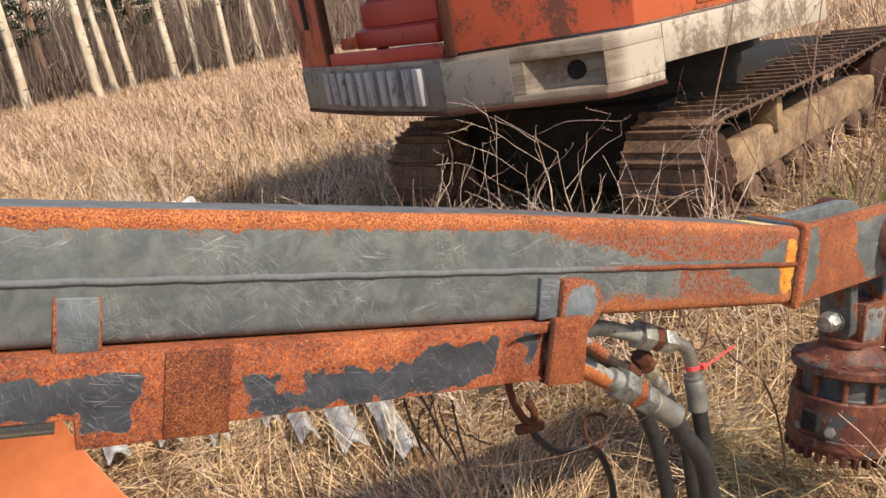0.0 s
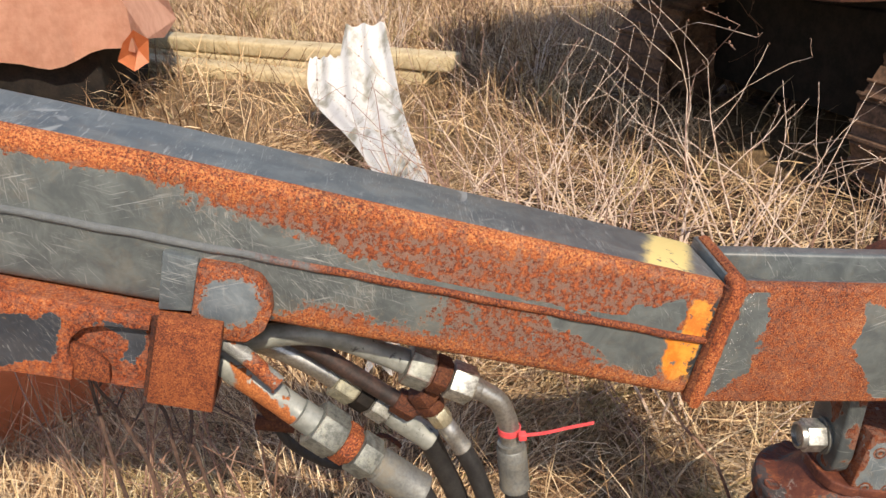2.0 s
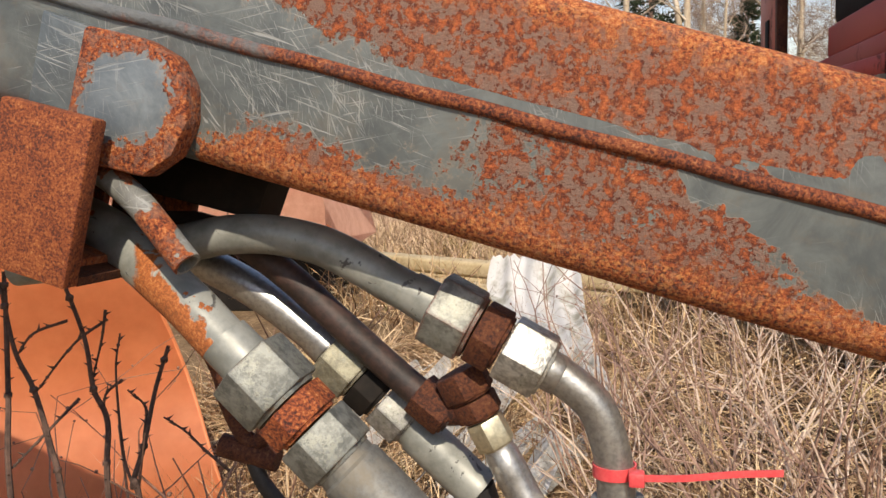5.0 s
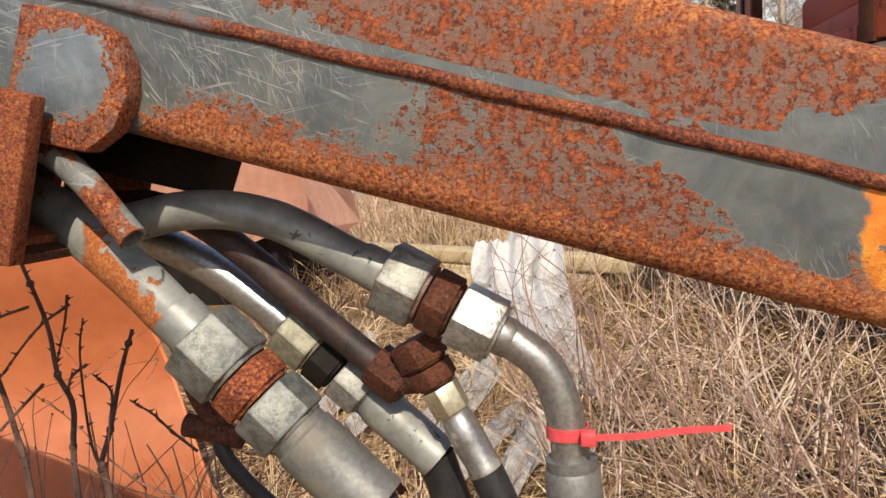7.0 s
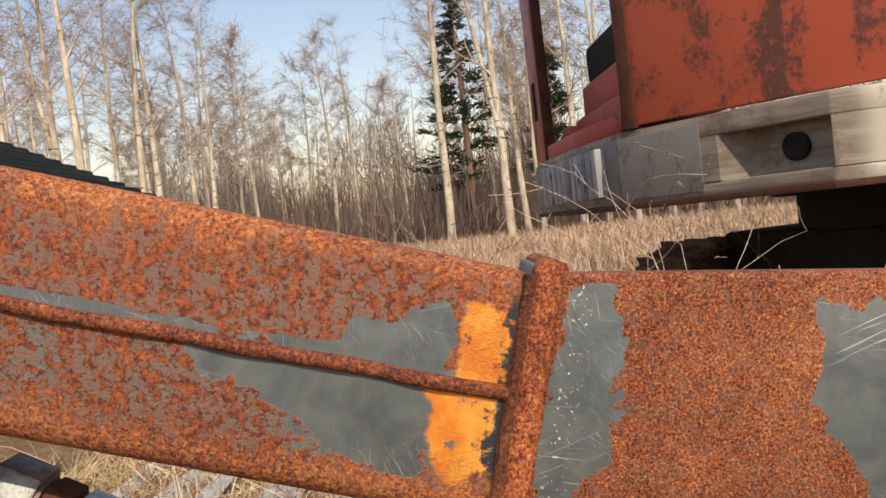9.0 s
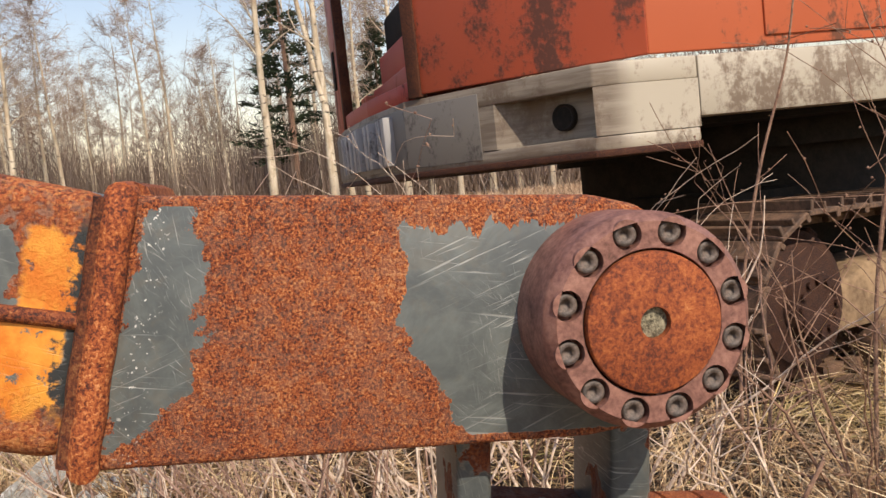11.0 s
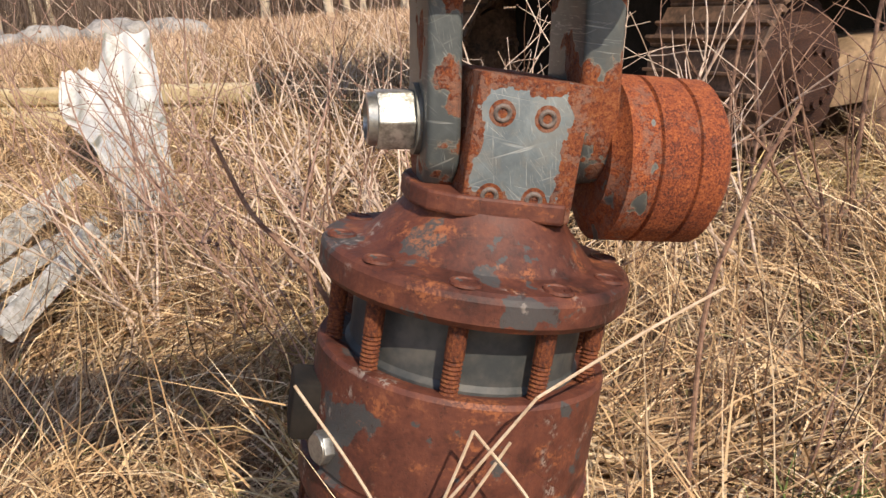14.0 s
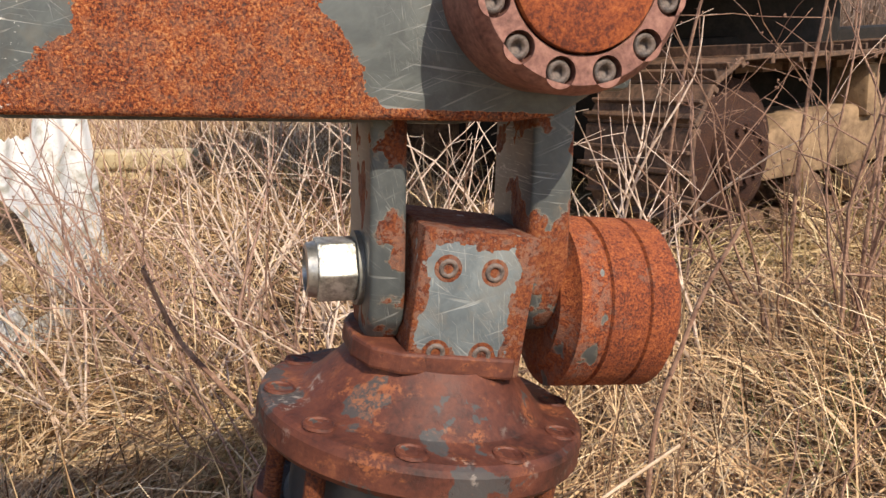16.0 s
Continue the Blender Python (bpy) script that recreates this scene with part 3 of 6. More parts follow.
def tube(points, radius, seg=16, bm=None, hollow=0.0):
    """A tube along points; radius a number or one for each point."""
    b = bmesh.new()
    pts = [Vector(p) for p in points]
    n = len(pts)
    rad = radius if isinstance(radius, (list, tuple)) else [radius] * n
    tan = [(pts[min(i + 1, n - 1)] - pts[max(i - 1, 0)]).normalized() for i in range(n)]
    up = tan[0].orthogonal().normalized()
    rings = []
    for i in range(n):
        up = (up - tan[i] * up.dot(tan[i])).normalized()
        side = tan[i].cross(up)
        rings.append([b.verts.new(pts[i] + rad[i] * (up * math.cos(2 * math.pi * k / seg) + side * math.sin(2 * math.pi * k / seg))) for k in range(seg)])
    for p, q in zip(rings, rings[1:]):
        for k in range(seg):
            b.faces.new((p[k], p[(k + 1) % seg], q[(k + 1) % seg], q[k]))
    b.faces.new(rings[0])
    if hollow:
        c = [b.verts.new(pts[-1] + (v.co - pts[-1]) * hollow) for v in rings[-1]]
        d = [b.verts.new(v.co - tan[-1] * rad[-1] * 3) for v in c]
        for k in range(seg):
            j = (k + 1) % seg
            b.faces.new((rings[-1][k], rings[-1][j], c[j], c[k]))
            b.faces.new((c[k], c[j], d[j], d[k]))
        b.faces.new(d)
    else:
        b.faces.new(rings[-1])
    return join(bm, b)


def along(a, b):
    """A pose at a whose z points to b."""
    a, b = Vector(a), Vector(b)
    return Matrix.Translation(a) @ (b - a).to_track_quat("Z", "Y").to_matrix().to_4x4()


def hexnut(across, h, m=None, chamfer=0.12, bore=0.0):
    """A hexagon nut with turned-down corners, its base at the origin."""
    R = across / math.sqrt(3)
    b = prism([(R * math.cos(math.pi * k / 3), R * math.sin(math.pi * k / 3)) for k in range(6)], 0, h, "z", across * 0.035, 2)
    c = across * 0.47
    lathe([(0, h), (c, h), (c * 0.97, h + across * 0.05), (0, h + across * 0.05)], 28, None, b)
    if m is not None:
        b.transform(m)
    return b


# ---- the crane: x along its plane, y into it, z up ----
CRANE = Matrix.Translation((0.6814, 1.9432, 0.9436)) @ pose(0, 0, 0, 0, 0, 29.56)
BOOMPOSE = CRANE @ pose(0.10, 0, -0.035, 0, 16.6, 0)

boom = thing("crane_boom", BOOMPOSE, "long rusty crane boom with scratched blue-grey paint", "crane boom")
bm = box((-3.4, 0, -0.108), (0.0, 0.185, 0.110), 0.021, 4)
bmesh.ops.bisect_plane(bm, geom=bm.verts[:] + bm.edges[:] + bm.faces[:], plane_co=(-0.85, 0, 0), plane_no=(1, 0, 0))
for v in bm.verts:
    # the upper side falls off to the tip
    v.co.z -= 0.019 * max(0.0, (v.co.x + 0.85) / 0.85) * max(0.0, v.co.z) / 0.11 + 0.0075 * (v.co.y / 0.185) * (v.co.z > 0)
part("boom_tube", bm, BOOM, boom, "box boom with scratched grey paint giving way to rust")
rib = tube([(-3.38 + 0.02 * i, 0.0002 + 0.0009 * math.sin(i * 1.7), -0.003 + 0.0008 * math.sin(i * 0.9)) for i in range(169)] + [(-0.008, 0.004, -0.003)], 0.0063, 12)
g = G("weld_seam_paint_and_rust")
rc, rn = rust(g, 0.6, 1.05)
scr = g.mix(g.noise(60, 3), (0.07, 0.08, 0.085), (0.17, 0.18, 0.18))
RIBM = g.done(g.mix(g.ss(g.add(g.x, g.mul(g.sub(g.noise(40, 4), 0.5), 0.5)), -0.72, -0.55), scr, rc), 0.7, 0.0, rn, 0.6, 0.004)
part("weld_seam", rib, RIBM, boom, "raised weld seam along the side")
# clamp tab over the lower tube
tab = [(-0.752, -0.020), (-0.70, -0.018), (-0.668, -0.026), (-0.650, -0.046), (-0.643, -0.075), (-0.650, -0.105), (-0.672, -0.129), (-0.722, -0.131), (-0.752, -0.118)]
TABM = paint_and_rust("tab_paint_and_rust", lambda g: g.sub(g.mul(g.math("SQRT", g.add(g.math("POWER", g.mul(g.add(g.x, 0.703), 1.0), 2.0), g.math("POWER", g.add(g.z, 0.068), 2.0))), 22.0), 0.85), base=(0.10, 0.12, 0.135), amp=0.75)
part("clamp_tab", prism(tab, -0.024, 0.004, "y", 0.004), TABM, boom, "rounded rusty tab with a grey centre")
PLATEM = paint_and_rust("plate_paint", lambda g: g.sub(g.mul(g.ss(g.math("ABSOLUTE", g.add(g.x, 1.667)), 0.024, 0.034), 0.9), 0.55), base=(0.065, 0.08, 0.088), amp=0.5)
PLATEB = paint_and_rust("grey_plate_paint", lambda g: g.sub(g.mul(g.ss(g.z, -0.028, -0.018), 0.35), 0.55), base=(0.075, 0.09, 0.098), amp=0.5)
part("side_plate", prism([(-0.802, -0.016), (-0.753, -0.020), (-0.753, -0.100), (-0.799, -0.106)], -0.012, 0.004, "y", 0.003), PLATEB, boom)
part("side_plate", prism([(-1.702, -0.024), (-1.634, -0.024), (-1.632, -0.112), (-1.704, -0.112)], -0.012, 0.004, "y", 0.004), PLATEM, boom)
# end fork
F = pose(0.02, 0, -0.0050, 0, -10.4, 0)
cheek = [(0.004, 0.098), (0.36, 0.100), (0.40, 0.092), (0.435, 0.070), (0.458, 0.035), (0.465, 0.0), (0.458, -0.035), (0.435, -0.070), (0.40, -0.092), (0.36, -0.098), (-0.032, -0.104)]
for y0, y1, dz in ((0.002, 0.034, 0.0), (0.150, 0.183, -0.012)):
    part("cheek_plate", prism(cheek, y0, y1, "y", 0.006, 3), FORK, boom, "rusted fork cheek with patches of grey paint", F @ pose(0, 0, dz))
part("end_plate", prism([(-0.004, 0.102), (0.012, 0.102), (-0.022, -0.106), (-0.038, -0.106)], 0.006, 0.180, "y", 0.003), FORK, boom, "", F)
weld = [(0.004 + 0.0005 * math.sin(i * 1.3), -0.001 + 0.0006 * math.sin(i * 2.1), 0.097 - 0.0098 * i) for i in range(21)]
weld = [(x - (0.106 - z) * 0.155, y, z) for x, y, z in weld]
part("weld_bead", tube([(0.004, 0.03, 0.098)] + weld + [(-0.028, 0.03, -0.100)], 0.0115, 12), simple_rust("heavy_weld_rust", 1.0), boom, "thick rusty weld bead across the boom", F)
part("weld_bead", tube([(x - 0.011, y + 0.004, z) for x, y, z in weld], 0.0085, 10), simple_rust("side_weld_rust", 0.38), boom, "", F)
part("weld_bead", tube([(0.010, 0.016 + 0.0155 * i, 0.096) for i in range(11)], 0.012, 8), simple_rust("top_weld_rust", 0.7), boom, "", F)
# curved web between the cheeks
web = [(0.02, -0.095), (0.03, 0.060), (0.10, 0.045), (0.20, 0.02), (0.29, -0.02), (0.31, -0.05), (0.29, -0.055), (0.18, -0.03), (0.06, -0.06), (0.05, -0.095)]
part("fork_web", prism(web, 0.034, 0.150, "y", 0.003), LUGM, boom, "", F)
part("pin", lathe([(0, 0), (0.045, 0), (0.045, 0.116), (0, 0.116)], 32, BOOMPOSE.inverted() @ CRANE @ pose(0.497, 0.034, -0.080, -90, 0, 0)), DKRUST, boom)


def pin_cap(m, parent):
    """Round flange cap with twelve sunk socket screws."""
    prof = [(0.0, 0.068), (0.0118, 0.068), (0.0118, 0.0775), (0.050, 0.0775), (0.0518, 0.0765), (0.0525, 0.0722), (0.0540, 0.0722), (0.0545, 0.0735), (0.074, 0.0735), (0.0805, 0.066), (0.0815, 0.060), (0.0815, 0.0), (0.0, 0.0)]
    b = lathe(prof[8:], 72)
    bmesh.ops.delete(b, geom=[f for f in b.faces if all(abs(v.co.z - 0.0735) < 1e-6 for v in f.verts)], context="FACES")
    lathe(prof[6:8] + [(0.0545, 0.0735)], 72, None, b)
    # the ring face, one sector round each counterbore
    R0, R1, RB, rh, half = 0.0545, 0.074, 0.0672, 0.0112, math.radians(15)

    def reach(phi):
        """From the hole's centre (RB, 0) to the sector's border along phi."""
        cx, sx = math.cos(phi), math.sin(phi)
        best = -RB * cx + math.sqrt(RB * RB * cx * cx - RB * RB + R1 * R1)
        disc = RB * RB * cx * cx - RB * RB + R0 * R0
        if disc > 0 and cx < 0:
            best = min(best, -RB * cx - math.sqrt(disc))
        for sgn in (1, -1):
            nx, ny = -math.sin(half) * sgn, math.cos(half) * sgn
            den = (cx * nx * 1.0 + sx * ny) if sgn == 1 else (cx * -math.sin(half) - sx * math.cos(half))
            if sgn == 1:
                den = -cx * math.sin(half) + sx * math.cos(half)
            if den > 1e-6:
                best = min(best, RB * math.sin(half) / den)
        return best

    corners = [math.atan2(s_ * r * math.sin(half), r * math.cos(half) - RB) for r in (R0, R1) for s_ in (1, -1)]
    phis = sorted([math.radians(10 * k) - math.pi for k in range(36)] + corners)
    sector = bmesh.new()
    ring_in = [sector.verts.new((RB + rh * math.cos(p), rh * math.sin(p), 0.0735)) for p in phis]
    ring_low = [sector.verts.new((RB + rh * math.cos(p), rh * math.sin(p), 0.062)) for p in phis]
    ring_out = [sector.verts.new((RB + reach(p) * math.cos(p), reach(p) * math.sin(p), 0.0735)) for p in phis]
    for k in range(len(phis)):
        j = (k + 1) % len(phis)
        sector.faces.new((ring_in[k], ring_in[j], ring_out[j], ring_out[k]))
        sector.faces.new((ring_low[k], ring_low[j], ring_in[j], ring_in[k]))
    sector.faces.new(ring_low)
    base_me = bpy.data.meshes.new("sector")
    sector.to_mesh(base_me)
    sector.free()

    spots = [(0.0672 * math.sin(math.radians(17.5 + 30 * k)), 0.0672 * math.cos(math.radians(17.5 + 30 * k))) for k in range(12)]
    for k in range(12):
        one = bmesh.new()
        one.from_mesh(base_me)
        one.transform(Matrix.Rotation(math.radians(90 - 17.5 - 30 * k), 4, "Z"))
        join(b, one)
    bpy.data.meshes.remove(base_me)
    bmesh.ops.remove_doubles(b, verts=b.verts[:], dist=8e-5)
    cap = part("pin_cap", b, RINGM, parent, "round flange cap with a ring of sunk socket screws", m)
    part("cover_disc", lathe(prof[:6] + [(0.0525, 0.070)], 64), CAPM, cap, "rusty disc in the middle of the cap")
    part("dirt_plug", lathe([(0, 0.0725), (0.006, 0.0722), (0.0116, 0.071), (0.0116, 0.068), (0, 0.068)], 20), CORKM, cap, "dried dirt in the centre hole")
    head = bpy.data.meshes.new("socket_screw")
    b = lathe([(0.0088, 0.0621), (0.0088, 0.0690), (0.0082, 0.0705), (0.0050, 0.0707), (0.0044, 0.0660), (0, 0.0660)], 18)
    b.to_mesh(head)
    b.free()
    head.materials.append(SCREWM)
    head.shade_smooth()
    for cx, cy in spots:
        o = new("socket_screw", head)
        o.parent, o.matrix_basis = cap, pose(cx, cy, 0)
    return cap


pin_cap(BOOMPOSE.inverted() @ CRANE @ pose(0.4965, 0.002, -0.080, 90, 0, 0), boom)
part("rear_cap", lathe([(0, 0), (0.08, 0), (0.08, 0.05), (0, 0.05)], 48, BOOMPOSE.inverted() @ CRANE @ pose(0.4965, 0.183, -0.080, -90, 0, 0)), DKRUST, boom)

# lower tube under the boom
COLLM = simple_rust("brown_collar_rust", 0.78, 0.95, 0.75, 1.4)
tubes = thing("lower_tube", BOOMPOSE, "rusty rectangular tube fixed under the boom, one end open", "steel tube")
side = [(-3.4, -0.112), (-0.80, -0.100), (-0.80, -0.222), (-0.92, -0.222), (-1.44, -0.236), (-1.455, -0.254), (-1.672, -0.256), (-1.676, -0.207), (-1.80, -0.205), (-3.4, -0.235)]
wall_side = [(-3.4, -0.112), (-0.80, -0.100), (-0.80, -0.121), (-0.862, -0.126), (-0.888, -0.136), (-0.902, -0.155), (-0.905, -0.178), (-0.896, -0.200), (-0.896, -0.2225)] + side[3:]
part("front_wall", prism(wall_side, -0.047, -0.035, "y", 0.003), TUBE, tubes, "rusty side with leftover patches of dark paint")
part("end_panel", prism([(-0.955, -0.118), (-0.785, -0.112), (-0.785, -0.228), (-0.955, -0.224)], -0.026, -0.017, "y", 0.002), TUBE, tubes, "recessed rusty panel behind the cut wall")
part("torn_flap", prism([(-0.906, -0.165), (-0.872, -0.172), (-0.850, -0.192), (-0.846, -0.222), (-0.900, -0.222)], -0.040, -0.030, "y", 0.002), COLLM, tubes, "bent flap of rusty plate")
part("back_wall", prism(side, 0.130, 0.142, "y", 0.0), TUBE, tubes)
part("floor_plate", prism([(-0.72, -0.223), (-0.92, -0.225), (-1.44, -0.239), (-1.44, -0.232), (-0.92, -0.218), (-0.72, -0.216)], -0.035, 0.130, "y"), TUBE, tubes)
part("top_plate", prism([(-3.4, -0.113), (-0.72, -0.110), (-0.72, -0.116), (-3.4, -0.120)], -0.035, 0.130, "y"), TUBE, tubes)
part("end_collar", prism([(-0.79, -0.092), (-0.704, -0.090), (-0.700, -0.232), (-0.792, -0.232)], -0.056, -0.036, "y", 0.003), COLLM, tubes, "brown rusted collar at the open end")
part("end_collar", prism([(-0.79, -0.110), (-0.704, -0.110), (-0.700, -0.232), (-0.792, -0.232)], 0.131, 0.150, "y", 0.003), COLLM, tubes)
part("collar_floor", box((-0.79, -0.036, -0.232), (-0.701, 0.131, -0.224)), DKRUST, tubes)
part("weld_bead", tube([(-0.792 + 0.001 * math.sin(i * 2.2), -0.049, -0.095 - 0.0068 * i) for i in range(20)], 0.006, 8), DKRUST, tubes)
part("strap", box((-1.545, -0.054, -0.252), (-1.44, -0.0465, -0.108), 0.003), simple_rust("strap_rust", 0.6, 0.95), tubes, "brown rusted strap welded across the tube")
part("inner_block", box((-1.10, -0.034, -0.215), (-1.09, 0.129, -0.118)), BLACK, tubes)
# added black block painting the dark gap between boom and pipes
part("dark_gap_block", prism([(-0.80, -0.109), (-0.615, -0.109), (-0.620, -0.158), (-0.80, -0.165)], 0.105, 0.165, "y"), BLACK, tubes)
rod = part("inner_rod", tube([(-2.4, -0.01, -0.222), (-1.70, -0.01, -0.222)], 0.016, 12), ZINC, tubes, "bare rod showing in the notch")


# ---- hydraulic lines, in the crane's own frame ----
def line_thing(label):
    return thing("hydraulic_line", CRANE, label, "hydraulic line", "hydraulic lines at the tube end")


def fitting(parent, a, b, across, material, label="", name="nut"):
    d = (Vector(b) - Vector(a)).length
    return part(name, hexnut(across, d, along(a, b)), material, parent, label, None, 30)


def ferrule(parent, a, b, r, material=ZINC):
    d = (Vector(b) - Vector(a)).length
    o = part("ferrule", lathe([(0, 0), (r * 0.92, 0), (r * 0.92, d * 0.10), (r, d * 0.13), (r * 1.02, d * 0.5), (r, d * 0.9), (r * 1.05, d * 0.93), (r * 1.05, d), (0, d)], 28, along(a, b)), material, parent, "crimped sleeve")
    return o


def lerp(a, b, t):
    return Vector(a).lerp(Vector(b), t)


# thick front line (y is minus the distance towards the viewer)
A = line_thing("thick grey steel pipe with rust stripe, big nuts and black hose")
part("pipe", tube(curve([(-0.86, 0.07, 0.004), (-0.74, 0.072, 0.004), (-0.674, 0.06, -0.014), (-0.632, 0.045, -0.040), (-0.570, 0.02, -0.078), (-0.533, 0.012, -0.110), (-0.500, 0.003, -0.135)]), 0.0225, 24), RPIPE, A, "bent pipe with an orange rust stripe")
p0 = Vector((-0.508, 0.003, -0.1255))
d = (Vector((-0.402, 0.003, -0.2305)) - p0).normalized()
part("pipe_collar", lathe([(0, -0.026), (0.0232, -0.026), (0.0236, -0.004), (0.0245, 0.004), (0, 0.004)], 28, along(p0, p0 + d)), GREYPIPE, A)
fitting(A, p0 + d * 0.002, p0 + d * 0.048, 0.068, NUTZ, "large dull zinc nut")
fitting(A, p0 + d * 0.053, p0 + d * 0.077, 0.060, simple_rust("nut_rust", 0.85), "rusty middle nut")
fitting(A, p0 + d * 0.082, p0 + d * 0.118, 0.062, NUTZ)
ferrule(A, p0 + d * 0.118, p0 + d * 0.215, 0.0295)
pA = p0 + d * 0.205
part("hose", tube(curve([pA, (-0.335, 0.0, -0.335), (-0.29, -0.01, -0.43), (-0.27, -0.01, -0.60), (-0.25, 0.0, -0.76), (-0.16, 0.05, -0.885), (0.05, 0.22, -0.915)]), 0.024, 16), RUBBER, A, "black rubber hose bending to the ground")

# long upper line with an elbow and the red tie
B = line_thing("bent grey pipe with large nuts, chromed elbow and hose")
part("pipe", tube(curve([(-0.80, 0.095, -0.055), (-0.70, 0.095, -0.045), (-0.6145, 0.095, -0.0318), (-0.566, 0.095, -0.0235), (-0.519, 0.095, -0.0235), (-0.474, 0.095, -0.0326), (-0.4406, 0.095, -0.0470), (-0.4026, 0.095, -0.0685), (-0.362, 0.095, -0.090)]), 0.0192, 24), GREYPIPE, B, "smooth grey bent pipe")
p0 = Vector((-0.3655, 0.095, -0.0875))
d = (Vector((-0.2749, 0.095, -0.1371)) - Vector((-0.3413, 0.095, -0.1004))).normalized()
part("pipe_collar", lathe([(0, -0.020), (0.0202, -0.020), (0.0212, 0.004), (0, 0.004)], 28, along(p0, p0 + d)), GREYPIPE, B)
fitting(B, p0 + d * 0.005, p0 + d * 0.046, 0.065, NUTR, "zinc nut with rusty edges")
fitting(B, p0 + d * 0.051, p0 + d * 0.076, 0.057, DKRUST, "dark rusted nut")
fitting(B, p0 + d * 0.081, p0 + d * 0.122, 0.058, NUTB, "bright zinc nut")
e = p0 + d * 0.122
part("elbow_collar", lathe([(0, 0), (0.0190, 0), (0.0190, 0.012), (0.0178, 0.014), (0, 0.014)], 28, along(e + d * 0.002, e + d)), ZINCB, B)
part("elbow", tube(curve([e - d * 0.01, e + d * 0.018, (-0.2158, 0.095, -0.1788), (-0.2030, 0.095, -0.2095), (-0.1971, 0.095, -0.2407), (-0.195, 0.095, -0.275)], 8), 0.0175, 24), ZINCB, B, "shiny plated elbow")
ferrule(B, (-0.195, 0.095, -0.264), (-0.190, 0.095, -0.360), 0.0258)
part("hose", tube(curve([(-0.190, 0.095, -0.355), (-0.182, 0.095, -0.46), (-0.188, 0.095, -0.62), (-0.19, 0.10, -0.77), (-0.12, 0.14, -0.885), (0.08, 0.32, -0.915)]), 0.0205, 16), RUBBER, B)

# middle line
C = line_thing("thinner plated pipe with speckled nuts behind the others")
part("pipe", tube(curve([(-0.80, 0.13, -0.035), (-0.70, 0.14, -0.040), (-0.640, 0.15, -0.050), (-0.595, 0.15, -0.068), (-0.552, 0.15, -0.0925), (-0.510, 0.15, -0.1235), (-0.478, 0.15, -0.150)]), 0.0185, 20), ZINCB, C, "smooth plated pipe")
p0 = Vector((-0.4890, 0.15, -0.1405))
d = (Vector((-0.3868, 0.15, -0.2348)) - p0).normalized()
part("pipe_collar", lathe([(0, -0.012), (0.0202, -0.012), (0.0206, 0.006), (0, 0.006)], 24, along(p0, p0 + d)), ZINCB, C)
fitting(C, p0 + d * 0.008, p0 + d * 0.048, 0.055, worn_nut("speckled_nut", (0.32, 0.31, 0.23), 0.5, (0.10, 0.08, 0.05), 0.9, 0.4))
fitting(C, p0 + d * 0.052, p0 + d * 0.078, 0.051, BLACK, "dark grimy nut")
fitting(C, p0 + d * 0.083, p0 + d * 0.118, 0.049, NUTP)
ferrule(C, p0 + d * 0.118, p0 + d * 0.215, 0.0225, GREYPIPE)
pC = p0 + d * 0.21
part("hose", tube(curve([pC, (-0.318, 0.155, -0.34), (-0.285, 0.16, -0.45), (-0.26, 0.165, -0.62), (-0.25, 0.17, -0.77), (-0.19, 0.22, -0.885), (-0.02, 0.40, -0.915)]), 0.0195, 14), RUBBER, C)

# dark line with a rusty tee
D = line_thing("dark rusted pipe ending in a tee with a yellowish nut")
part("pipe", tube(curve([(-0.80, 0.145, -0.02), (-0.66, 0.14, -0.012), (-0.58, 0.13, -0.027), (-0.5217, 0.125, -0.062), (-0.4642, 0.125, -0.1126), (-0.4077, 0.125, -0.1624), (-0.352, 0.122, -0.2068)]), 0.0150, 16), plain("grimy_brown_pipe", (0.014, 0.010, 0.009), (0.060, 0.032, 0.025), 30, 0.6), D, "thin grimy brown-black pipe")
fitting(D, (-0.385, 0.125, -0.181), (-0.355, 0.122, -0.204), 0.040, DKRUST, "rusted union nut")
part("tee", tube([(-0.362, 0.122, -0.198), (-0.340, 0.117, -0.195), (-0.330, 0.115, -0.188)], 0.0150, 14), DKRUST, D, "brown rusted tee piece")
p0 = Vector((-0.3430, 0.115, -0.1560))
d = (Vector((-0.313, 0.115, -0.215)) - p0).normalized()
fitting(D, p0, p0 + d * 0.026, 0.046, DKRUST, "brown rusted nut")
fitting(D, p0 + d * 0.030, p0 + d * 0.048, 0.041, DKRUST)
fitting(D, p0 + d * 0.052, p0 + d * 0.080, 0.034, BRASS, "yellowish plated nut")
ferrule(D, p0 + d * 0.080, p0 + d * 0.145, 0.0165, ZINCB)
pD = p0 + d * 0.14
part("hose", tube(curve([pD, (-0.255, 0.115, -0.345), (-0.230, 0.11, -0.46), (-0.222, 0.11, -0.62), (-0.22, 0.11, -0.77), (-0.15, 0.16, -0.885), (0.05, 0.36, -0.915)]), 0.0170, 14), RUBBER, D)

stub = thing("pipe_stub", CRANE, "cut-off rusty pipe stub with an open end", "pipe")
part("pipe", tube(curve([(-0.72, 0.03, 0.058), (-0.655, 0.012, 0.046), (-0.60, -0.006, 0.016), (-0.545, -0.020, -0.040)]), 0.0125, 20, None, 0.78), paint_and_rust("stub_rust_and_paint", patch_field(0.44, 26), base=(0.12, 0.125, 0.12), tone=0.9, amp=0.4), stub)

